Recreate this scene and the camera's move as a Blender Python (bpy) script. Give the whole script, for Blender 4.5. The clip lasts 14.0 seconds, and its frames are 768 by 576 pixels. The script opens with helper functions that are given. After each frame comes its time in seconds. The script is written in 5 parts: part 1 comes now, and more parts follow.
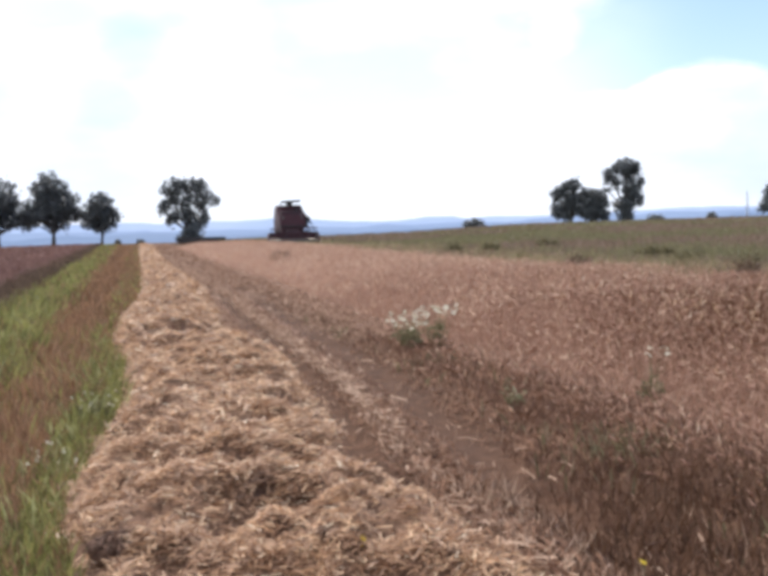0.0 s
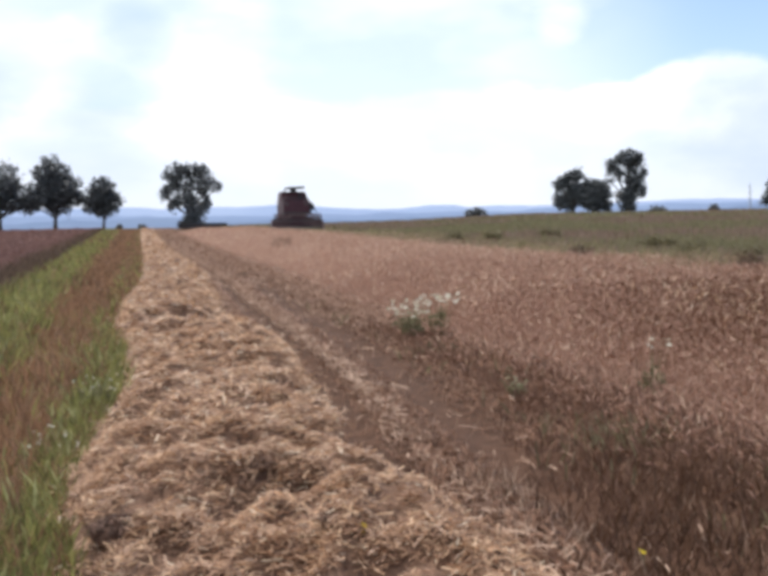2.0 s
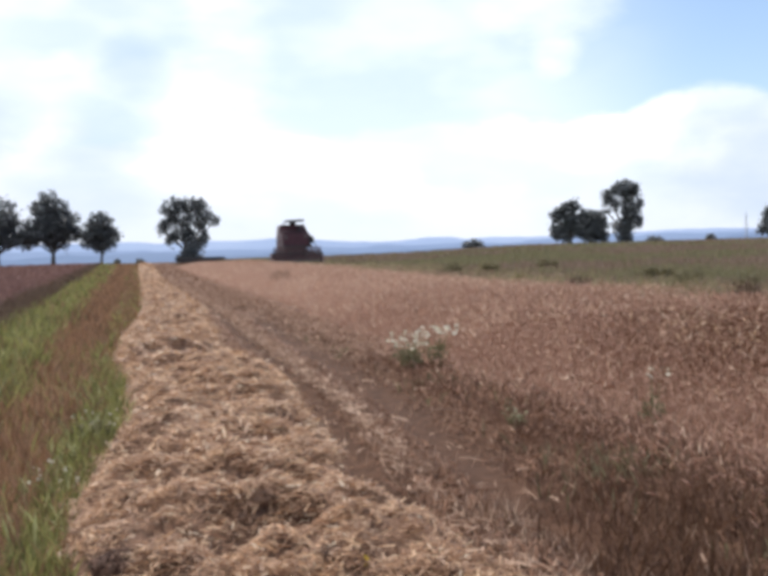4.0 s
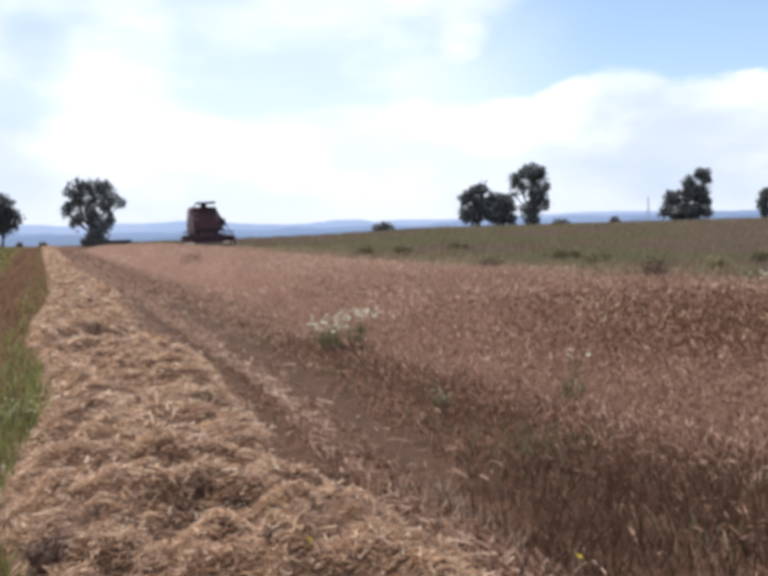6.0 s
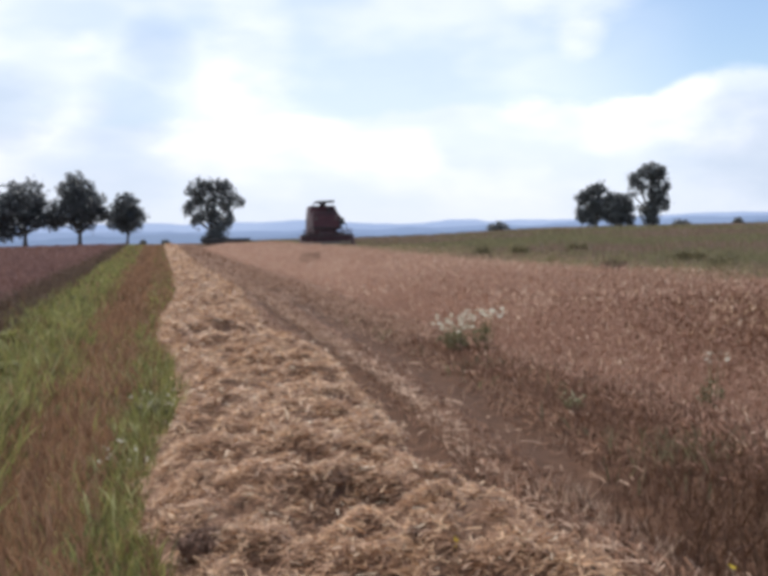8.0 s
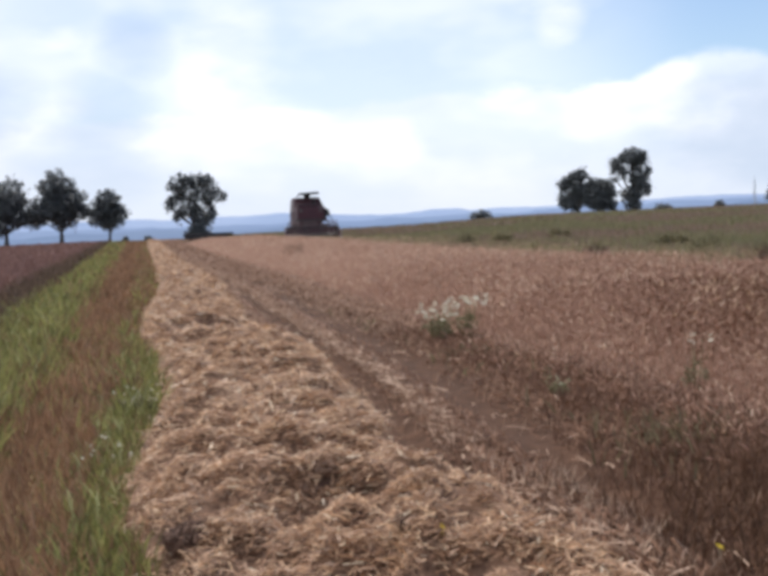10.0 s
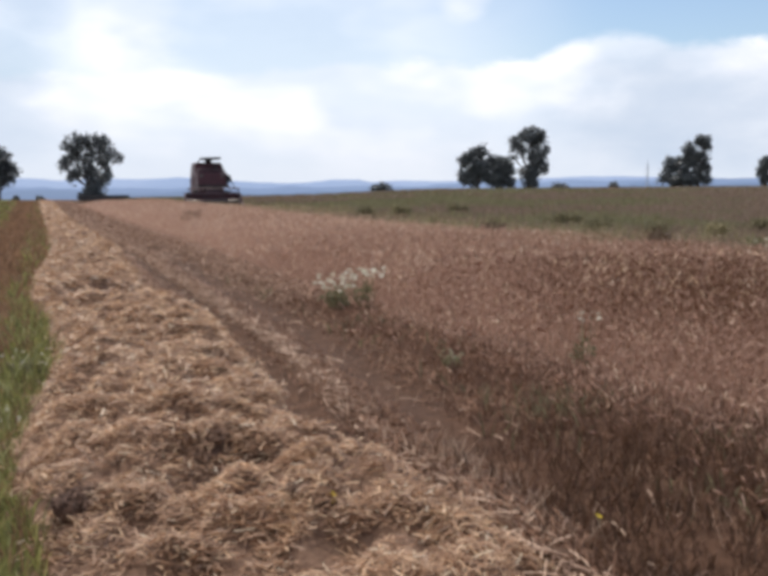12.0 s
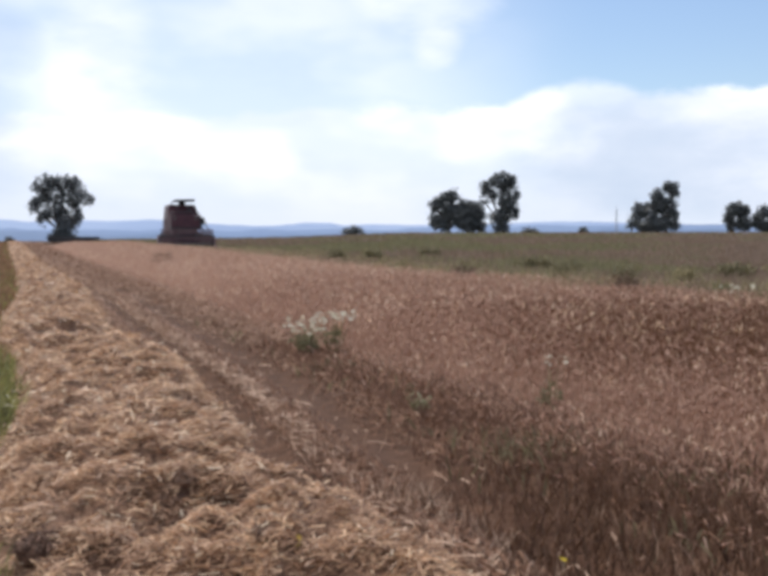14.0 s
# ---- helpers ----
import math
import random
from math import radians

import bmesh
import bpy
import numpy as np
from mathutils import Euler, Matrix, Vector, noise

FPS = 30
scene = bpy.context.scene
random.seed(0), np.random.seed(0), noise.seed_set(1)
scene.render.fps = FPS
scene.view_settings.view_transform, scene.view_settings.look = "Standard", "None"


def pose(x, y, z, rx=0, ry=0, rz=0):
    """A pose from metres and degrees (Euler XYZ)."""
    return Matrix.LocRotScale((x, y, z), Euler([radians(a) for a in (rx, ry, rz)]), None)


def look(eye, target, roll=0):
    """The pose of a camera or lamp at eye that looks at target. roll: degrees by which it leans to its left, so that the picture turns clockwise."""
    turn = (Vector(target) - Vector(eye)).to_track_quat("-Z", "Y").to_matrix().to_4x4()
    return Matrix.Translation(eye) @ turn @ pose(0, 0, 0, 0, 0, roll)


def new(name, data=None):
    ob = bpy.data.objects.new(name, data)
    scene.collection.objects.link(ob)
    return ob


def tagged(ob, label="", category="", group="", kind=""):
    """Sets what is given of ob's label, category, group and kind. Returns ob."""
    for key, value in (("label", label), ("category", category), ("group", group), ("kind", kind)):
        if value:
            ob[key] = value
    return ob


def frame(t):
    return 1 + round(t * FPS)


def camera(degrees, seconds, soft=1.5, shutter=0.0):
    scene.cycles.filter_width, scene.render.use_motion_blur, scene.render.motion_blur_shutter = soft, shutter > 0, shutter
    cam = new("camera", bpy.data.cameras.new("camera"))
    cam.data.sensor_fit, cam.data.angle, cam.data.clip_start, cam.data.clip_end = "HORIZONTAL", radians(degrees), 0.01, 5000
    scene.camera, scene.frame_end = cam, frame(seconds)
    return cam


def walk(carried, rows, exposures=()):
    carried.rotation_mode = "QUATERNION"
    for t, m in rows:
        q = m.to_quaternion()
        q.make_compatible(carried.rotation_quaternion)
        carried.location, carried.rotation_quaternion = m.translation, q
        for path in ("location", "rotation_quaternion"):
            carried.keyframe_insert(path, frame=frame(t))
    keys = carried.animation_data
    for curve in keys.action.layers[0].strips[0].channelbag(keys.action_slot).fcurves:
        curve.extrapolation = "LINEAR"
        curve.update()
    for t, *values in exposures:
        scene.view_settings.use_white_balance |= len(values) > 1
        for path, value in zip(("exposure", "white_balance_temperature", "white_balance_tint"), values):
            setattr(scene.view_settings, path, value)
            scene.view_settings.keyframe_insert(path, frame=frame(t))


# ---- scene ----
# ---- camera ----
cam = camera(40.0, 14.0, soft=4.6, shutter=0.3)
walk(cam, [
    (0.0, look((0.000, 0.000, 1.600), (21.384, 97.518, -4.137), -1.75)),
    (0.5, look((-0.011, 0.004, 1.599), (18.853, 98.019, -4.493), -1.54)),
    (1.0, look((-0.020, 0.003, 1.598), (17.678, 98.231, -4.575), -1.41)),
    (1.5, look((-0.012, 0.001, 1.601), (19.813, 97.899, -3.192), -1.27)),
    (2.0, look((-0.013, -0.000, 1.598), (21.238, 97.474, -5.268), -1.03)),
    (2.5, look((-0.009, -0.011, 1.596), (22.792, 97.219, -3.537), -1.34)),
    (3.0, look((-0.014, -0.020, 1.595), (23.354, 97.168, -1.299), -1.29)),
    (3.2, look((-0.018, -0.017, 1.600), (21.443, 97.601, -1.578), -1.55)),
    (5.3, look((-0.045, -0.041, 1.591), (23.789, 96.909, -4.118), -1.92)),
    (5.5, look((-0.059, -0.049, 1.595), (28.076, 95.657, -5.380), -1.09)),
    (6.0, look((-0.170, -0.035, 1.610), (29.586, 95.267, -4.065), -1.57)),
    (6.5, look((-0.249, -0.016, 1.613), (28.176, 95.730, -3.344), -1.34)),
    (7.0, look((-0.271, -0.008, 1.615), (26.651, 96.263, -1.043), -1.48)),
    (7.5, look((-0.305, 0.007, 1.613), (18.249, 98.216, -1.673), -1.63)),
    (8.0, look((-0.315, 0.023, 1.612), (19.079, 97.973, -3.836), -1.26)),
    (8.2, look((-0.306, 0.030, 1.615), (19.258, 97.938, -3.968), -1.19)),
    (10.3, look((-0.285, 0.056, 1.590), (20.831, 97.589, -4.846), -2.83)),
    (10.5, look((-0.283, 0.051, 1.590), (21.288, 97.542, -3.918), -2.91)),
    (11.0, look((-0.292, 0.058, 1.601), (24.017, 96.730, -6.376), -1.91)),
    (11.5, look((-0.296, 0.036, 1.598), (27.862, 95.669, -6.243), -1.24)),
    (12.0, look((-0.302, 0.009, 1.600), (29.683, 94.946, -7.776), -0.41)),
    (12.5, look((-0.309, -0.030, 1.604), (32.278, 94.371, -3.536), 0.01)),
    (13.0, look((-0.305, -0.038, 1.611), (32.461, 94.319, -3.206), 0.15)),
    (13.5, look((-0.305, -0.052, 1.611), (33.360, 94.010, -2.756), 0.60)),
    (14.0, look((-0.299, -0.046, 1.606), (32.382, 94.315, -3.680), 0.00)),
], exposures=[(0.0, 0.55, 6480, 13), (0.5, 0.32, 6480, 12.5), (1.5, 0.35, 6480, 12.5), (3.0, 0.34, 6480, 12.5), (6.0, 0.29, 6450, 12.5), (7.5, 0.32, 6450, 12.5), (8.0, 0.18, 6450, 12.5), (10.5, 0.17, 6440, 12.5), (11.0, 0.13, 6560, 12), (11.5, 0.12, 6560, 12), (12.0, 0.09, 6540, 12), (12.5, 0.17, 6450, 12.5), (14.0, 0.17, 6420, 12.5)])

# ---- sky and sun ----
SUN_AZ, SUN_EL = 4.0, 57.0          # degrees, clockwise from +Y, above the horizon
world = bpy.data.worlds.new("sky")
scene.world = world
world.use_nodes = True
WT = world.node_tree
WT.nodes.clear()


def wmath(op, a, b=0.0, c=0.0):
    n = WT.nodes.new("ShaderNodeMath")
    n.operation = op
    for i, val in enumerate((a, b, c)):
        if isinstance(val, (int, float)):
            n.inputs[i].default_value = val
        else:
            WT.links.new(val, n.inputs[i])
    return n.outputs[0]


def wstep(val, lo, hi):
    n = WT.nodes.new("ShaderNodeMapRange")
    n.interpolation_type = "SMOOTHSTEP"
    WT.links.new(val, n.inputs["Value"])
    n.inputs["From Min"].default_value, n.inputs["From Max"].default_value = lo, hi
    return n.outputs["Result"]


def wnoise(vec, scale, detail=4.0, rough=0.55):
    n = WT.nodes.new("ShaderNodeTexNoise")
    WT.links.new(vec, n.inputs["Vector"])
    n.inputs["Scale"].default_value, n.inputs["Detail"].default_value = scale, detail
    n.inputs["Roughness"].default_value = rough
    return n.outputs["Fac"]


def sky():
    coord = WT.nodes.new("ShaderNodeTexCoord").outputs["Generated"]
    sep = WT.nodes.new("ShaderNodeSeparateXYZ")
    WT.links.new(coord, sep.inputs[0])
    az = wmath("MULTIPLY", wmath("ARCTAN2", sep.outputs[0], sep.outputs[1]), 57.2958)
    el = wmath("MULTIPLY", wmath("ARCSINE", sep.outputs[2]), 57.2958)
    flat = WT.nodes.new("ShaderNodeCombineXYZ")          # clouds lie in flat sheets, so they are long and low
    WT.links.new(wmath("MULTIPLY", az, 0.10), flat.inputs[0])
    WT.links.new(wmath("MULTIPLY", el, 0.22), flat.inputs[1])
    big = wnoise(flat.outputs[0], 0.9, 3.0, 0.5)
    fine = wnoise(flat.outputs[0], 2.4, 5.0, 0.6)

    def cloud(a0, e0, wa, we):
        """A soft-edged cloud or gap round one direction."""
        da = wmath("DIVIDE", wmath("SUBTRACT", az, a0), wa)
        de = wmath("DIVIDE", wmath("SUBTRACT", el, e0), we)
        d = wmath("ADD", wmath("MULTIPLY", da, da), wmath("MULTIPLY", de, de))
        d = wmath("ADD", d, wmath("MULTIPLY_ADD", fine, 2.4, -1.2))
        return wmath("SUBTRACT", 1.0, wstep(d, -0.3, 2.3))

    # the white bank over the horizon ends in a clear edge that rises towards the east
    lobe = wmath("MULTIPLY", cloud(29.5, 7.2, 2.6, 2.4), 0.9)
    edge = wmath("ADD", wmath("MULTIPLY_ADD", az, 0.035, 4.75), wmath("MULTIPLY_ADD", fine, 2.2, lobe))
    above = wstep(wmath("SUBTRACT", el, edge), -0.35, 0.45)
    # thin pale blue in the middle, open blue towards the east
    east = wstep(az, 15.0, 31.0)
    blue = wmath("MULTIPLY", above, wmath("ADD", 0.40, wmath("MULTIPLY", east, 0.60)))
    blue = wmath("MULTIPLY", blue, wstep(az, -16.0, 1.0))
    for a0, e0, wa, we, much in ((4.1, 8.8, 2.1, 4.2, 0.95), (21.6, 12.7, 3.0, 1.8, 0.95), (22.0, 10.2, 1.2, 1.2, 0.7), (-5.8, 8.6, 2.4, 1.8, 0.95), (-4.6, 6.4, 1.4, 0.7, 0.8), (31.0, 6.1, 1.5, 0.7, 0.5)):
        blue = wmath("MULTIPLY", blue, wmath("SUBTRACT", 1.0, wmath("MULTIPLY", cloud(a0, e0, wa, we), much)))
    grey = wmath("MULTIPLY", wstep(fine, 0.45, 0.7), 0.10)       # shaded undersides
    for a0, e0, wa, we, much in ((-0.6, 9.4, 1.7, 1.5, 0.58), (-2.0, 6.6, 2.3, 1.5, 0.58), (-8.5, 6.2, 3.0, 2.0, 0.66), (-3.5, 5.0, 3.0, 0.9, 0.5), (29.6, 5.6, 1.2, 0.7, 0.52), (34.4, 5.6, 1.1, 1.5, 0.5), (34.0, 3.8, 6.5, 3.0, 0.72), (-5.0, 3.2, 6.0, 1.6, 0.45)):
        grey = wmath("MAXIMUM", grey, wmath("MULTIPLY", cloud(a0, e0, wa, we), much))
    nish = WT.nodes.new("ShaderNodeTexSky")
    nish.sky_type, nish.sun_disc = "NISHITA", False
    nish.sun_elevation, nish.sun_rotation = radians(SUN_EL), radians(SUN_AZ)
    nish.air_density, nish.dust_density = 1.0, 0.6
    clear = WT.nodes.new("ShaderNodeMix")
    clear.data_type, clear.blend_type = "RGBA", "MULTIPLY"
    clear.inputs[0].default_value = 1.0
    WT.links.new(nish.outputs[0], clear.inputs[6])
    clear.inputs[7].default_value = (0.092, 0.098, 0.105, 1)
    white = WT.nodes.new("ShaderNodeMix")
    white.data_type = "RGBA"
    white.inputs[6].default_value = (0.77, 0.86, 0.97, 1)
    white.inputs[7].default_value = (1.04, 1.06, 1.10, 1)
    WT.links.new(wstep(big, 0.40, 0.60), white.inputs[0])
    low = WT.nodes.new("ShaderNodeMix")                  # thin lavender haze low over the horizon
    low.data_type = "RGBA"
    WT.links.new(wmath("MULTIPLY", wstep(wmath("MULTIPLY", el, -1.0), -5.5, 0.0), 0.85), low.inputs[0])
    WT.links.new(white.outputs[2], low.inputs[6])
    low.inputs[7].default_value = (0.72, 0.785, 0.875, 1)
    shade = WT.nodes.new("ShaderNodeMix")
    shade.data_type = "RGBA"
    WT.links.new(grey, shade.inputs[0])
    WT.links.new(low.outputs[2], shade.inputs[6])
    shade.inputs[7].default_value = (0.49, 0.60, 0.75, 1)
    both = WT.nodes.new("ShaderNodeMix")
    both.data_type = "RGBA"
    WT.links.new(blue, both.inputs[0])
    WT.links.new(shade.outputs[2], both.inputs[6])
    WT.links.new(clear.outputs[2], both.inputs[7])
    bg = WT.nodes.new("ShaderNodeBackground")
    bg.inputs["Strength"].default_value = 1.0
    WT.links.new(both.outputs[2], bg.inputs["Color"])
    out = WT.nodes.new("ShaderNodeOutputWorld")
    WT.links.new(bg.outputs[0], out.inputs["Surface"])


sky()
sun = new("sun", bpy.data.lights.new("sun", "SUN"))
sun.data.energy, sun.data.angle, sun.data.color = 2.8, radians(2.0), (1.0, 0.94, 0.84)
sa, se = radians(SUN_AZ), radians(SUN_EL)
sun.matrix_world = look((0, 0, 60), (-60 * math.sin(sa) * math.cos(se), -60 * math.cos(sa) * math.cos(se), 60 - 60 * math.sin(se)))

# ---- materials ----
MATS = {}


def material(name, c0, c1, scale=8.0, rough=0.8, metal=0.0, bump=0.0, thin=0.0, island=False, spots=None, glow=0.0, spot_at=0.5, vary=0.9, patch=0.13, gloss=0.25, sheen=0.0):
    """Colours c0 to c1 by noise at two scales, or from piece to piece; thin lets light through a leaf or straw."""
    if name in MATS:
        return MATS[name]
    m = bpy.data.materials.new(name)
    m.use_nodes = True
    nt = m.node_tree
    N, L = nt.nodes, nt.links
    b = N["Principled BSDF"]
    b.inputs["Roughness"].default_value, b.inputs["Metallic"].default_value = rough, metal
    b.inputs["Specular IOR Level"].default_value = gloss if metal == 0 else 0.5
    b.inputs["Sheen Weight"].default_value, b.inputs["Sheen Roughness"].default_value = sheen, 0.6
    tc = N.new("ShaderNodeTexCoord").outputs["Object"]
    n1, n2 = N.new("ShaderNodeTexNoise"), N.new("ShaderNodeTexNoise")
    for n, s in ((n1, scale), (n2, scale * patch)):
        L.new(tc, n.inputs["Vector"])
        n.inputs["Scale"].default_value, n.inputs["Detail"].default_value = s, 5.0
    mixf = N.new("ShaderNodeMath")
    mixf.operation = "MULTIPLY_ADD"
    L.new(n2.outputs["Fac"], mixf.inputs[0])
    mixf.inputs[1].default_value = 0.55
    if island:
        geo = N.new("ShaderNodeNewGeometry")
        half = N.new("ShaderNodeMath")
        half.operation = "MULTIPLY_ADD"
        L.new(geo.outputs["Random Per Island"], half.inputs[0])
        half.inputs[1].default_value, half.inputs[2].default_value = vary, 0.23 - vary * 0.5
        L.new(half.outputs[0], mixf.inputs[2])
    else:
        half = N.new("ShaderNodeMath")
        half.operation = "MULTIPLY_ADD"
        L.new(n1.outputs["Fac"], half.inputs[0])
        half.inputs[1].default_value, half.inputs[2].default_value = 1.1, -0.35
        L.new(half.outputs[0], mixf.inputs[2])
    ramp = N.new("ShaderNodeValToRGB")
    L.new(mixf.outputs[0], ramp.inputs["Fac"])
    ramp.color_ramp.elements[0].color, ramp.color_ramp.elements[1].color = (*c0, 1), (*c1, 1)
    ramp.color_ramp.elements[0].position, ramp.color_ramp.elements[1].position = 0.15, (0.93 if spot_at > 0.6 else 0.85)
    if spots:
        e = ramp.color_ramp.elements.new(spot_at)
        e.color = (*spots, 1)
    L.new(ramp.outputs[0], b.inputs["Base Color"])
    if bump:
        bn = N.new("ShaderNodeBump")
        bn.inputs["Strength"].default_value, bn.inputs["Distance"].default_value = bump, 0.03
        L.new(n1.outputs["Fac"], bn.inputs["Height"])
        L.new(bn.outputs[0], b.inputs["Normal"])
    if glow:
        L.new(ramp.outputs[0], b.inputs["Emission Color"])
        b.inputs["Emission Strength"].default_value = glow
    if thin:
        tr = N.new("ShaderNodeBsdfTranslucent")
        L.new(ramp.outputs[0], tr.inputs["Color"])
        mx = N.new("ShaderNodeMixShader")
        mx.inputs[0].default_value = thin
        L.new(b.outputs[0], mx.inputs[1])
        L.new(tr.outputs[0], mx.inputs[2])
        L.new(mx.outputs[0], N["Material Output"].inputs["Surface"])
    MATS[name] = m
    return m


STRAW = material("straw", (0.305, 0.170, 0.100), (0.86, 0.60, 0.380), 30, 0.45, thin=0.25, island=True, spots=(0.52, 0.320, 0.196), spot_at=0.65)
BLEACHED = material("bleached_straw", (0.62, 0.47, 0.31), (0.90, 0.76, 0.56), 30, 0.35, thin=0.25, island=True)
DARK_SHADE_STRAW = material("dark_shade_straw", (0.085, 0.044, 0.030), (0.29, 0.168, 0.105), 20, 0.7, island=True)
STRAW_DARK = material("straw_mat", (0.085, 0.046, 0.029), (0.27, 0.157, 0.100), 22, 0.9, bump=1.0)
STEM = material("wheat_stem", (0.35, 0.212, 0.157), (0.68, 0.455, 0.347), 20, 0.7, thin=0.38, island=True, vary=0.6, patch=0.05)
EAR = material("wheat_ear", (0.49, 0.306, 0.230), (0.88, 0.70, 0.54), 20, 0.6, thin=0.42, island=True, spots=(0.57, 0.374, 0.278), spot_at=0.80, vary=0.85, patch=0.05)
DIM_RED_STEM = material("dim_red_wheat_stem", (0.155, 0.078, 0.046), (0.33, 0.180, 0.110), 20, 0.7, thin=0.36, island=True, vary=0.6, patch=0.05)
DIM_RED_EAR = material("dim_red_wheat_ear", (0.225, 0.117, 0.070), (0.90, 0.69, 0.48), 20, 0.6, thin=0.38, island=True, spots=(0.305, 0.167, 0.103), spot_at=0.84, vary=0.85, patch=0.05)
STUB = material("stubble_stalk", (0.22, 0.130, 0.088), (0.60, 0.41, 0.29), 20, 0.7, thin=0.2, island=True)
CHAFF = material("dull_chaff", (0.25, 0.150, 0.102), (0.66, 0.465, 0.335), 25, 0.7, thin=0.2, island=True)
STUB_SOIL = material("stubble_ground", (0.060, 0.031, 0.018), (0.165, 0.090, 0.054), 9, 1.0, bump=0.9)
RUT = material("wheel_rut_soil", (0.046, 0.022, 0.012), (0.125, 0.064, 0.038), 9, 1.0, bump=0.9)
GREEN = material("green_grass", (0.120, 0.118, 0.042), (0.37, 0.36, 0.130), 12, 0.6, thin=0.4, island=True)
DRY = material("dry_grass", (0.18, 0.098, 0.058), (0.42, 0.248, 0.150), 12, 0.7, thin=0.3, island=True)
WEED = material("weed_green", (0.130, 0.122, 0.064), (0.30, 0.270, 0.152), 10, 0.7, thin=0.3, island=True, vary=0.5)
WEED_DRY = material("weed_dry", (0.158, 0.110, 0.082), (0.335, 0.240, 0.182), 10, 0.7, thin=0.3, island=True, vary=0.5)
BROWN_WEED = material("brown_weed", (0.09, 0.06, 0.042), (0.22, 0.15, 0.105), 10, 0.8, thin=0.2, island=True)
DARK_WEED = material("dark_weed", (0.12, 0.108, 0.062), (0.28, 0.242, 0.135), 10, 0.7, thin=0.25, island=True)
PALE_WEED = material("pale_grass", (0.19, 0.16, 0.085), (0.40, 0.34, 0.19), 10, 0.7, thin=0.35, island=True)
RUST_CROP = material("ripe_crop", (0.17, 0.095, 0.08), (0.33, 0.20, 0.17), 10, 0.8, thin=0.25, island=True)
BARK = material("bark", (0.05, 0.04, 0.03), (0.13, 0.105, 0.08), 6, 0.95, bump=0.7)
# distance haze is put into the blue-grey leaf tone and its sheen
LEAF = material("tree_leaf", (0.100, 0.117, 0.126), (0.158, 0.176, 0.186), 3, 0.42, gloss=0.8, sheen=0.35, thin=0.55, island=True)
RED = material("red_paint", (0.056, 0.022, 0.031), (0.096, 0.035, 0.046), 3, 0.5, bump=0.1, sheen=0.12)
RED_OLD = material("worn_red_paint", (0.052, 0.024, 0.032), (0.090, 0.037, 0.047), 5, 0.65, bump=0.2, sheen=0.15)
STEEL = material("dull_steel", (0.12, 0.11, 0.10), (0.30, 0.27, 0.24), 10, 0.5, metal=0.7)
DARK = material("dark_metal", (0.03, 0.03, 0.034), (0.07, 0.065, 0.066), 8, 0.9, sheen=0.12)
RUBBER = material("tyre_rubber", (0.015, 0.015, 0.015), (0.045, 0.04, 0.035), 10, 0.85, bump=0.3)
CREAM = material("cream_paint", (0.42, 0.39, 0.30), (0.62, 0.58, 0.46), 4, 0.5)
LAMPGLASS = material("lamp_glass", (0.12, 0.12, 0.11), (0.2, 0.2, 0.19), 10, 0.15)
PETAL = material("white_petal", (0.54, 0.50, 0.39), (0.80, 0.76, 0.61), 20, 0.7, thin=0.3, island=True)
YELLOW = material("yellow_petal", (0.65, 0.45, 0.02), (0.85, 0.68, 0.05), 20, 0.7, thin=0.3, island=True)
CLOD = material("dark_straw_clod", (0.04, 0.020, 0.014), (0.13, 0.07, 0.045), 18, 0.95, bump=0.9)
CONCRETE = material("mast_steel", (0.40, 0.42, 0.46), (0.55, 0.57, 0.62), 3, 0.6, metal=0.3)


# distance haze is painted into the hill colours, which also glow
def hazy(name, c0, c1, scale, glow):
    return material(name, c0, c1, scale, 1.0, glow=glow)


# ---- ground heights ----
AZ_KEYS = (-180, -60, -8, -2.4, 2, 5, 10, 14, 17, 20, 45, 180)
H_KEYS = (0.2, 0.2, 0.10, 0.15, 0.05, 0.20, 0.24, 0.45, 0.82, 1.15, 1.25, 0.2)


def smooth(a, lo, hi):
    s = np.clip((np.asarray(a, float) - lo) / (hi - lo), 0, 1)
    return s * s * (3 - 2 * s)


def height(x, y):
    """The field is level near the path, swells towards a crest 170 m out, and falls away beyond it."""
    x, y = np.asarray(x, float), np.asarray(y, float)
    r, a = np.hypot(x, y), np.degrees(np.arctan2(x, y))
    z = np.interp(a, AZ_KEYS, H_KEYS) * smooth(r, 25, 165)
    return z - 45 * smooth(r, 178, 1100)


def shift(y):
    """The working direction bears a little to the west of +Y."""
    return -0.008 * np.asarray(y, float)


# ---- mesh helpers ----
def tri_mesh(name, verts, tris, mats, index=None):
    me = bpy.data.meshes.new(name)
    verts, tris = np.asarray(verts, np.float32), np.asarray(tris, np.int32)
    me.vertices.add(len(verts))
    me.vertices.foreach_set("co", verts.ravel())
    me.loops.add(tris.size)
    me.loops.foreach_set("vertex_index", tris.ravel())
    me.polygons.add(len(tris))
    me.polygons.foreach_set("loop_start", np.arange(0, tris.size, 3, dtype=np.int32))
    for m in mats:
        me.materials.append(m)
    if index is not None:
        me.polygons.foreach_set("material_index", np.asarray(index, np.int32))
    me.update(calc_edges=True)
    me.validate()
    return new(name, me)


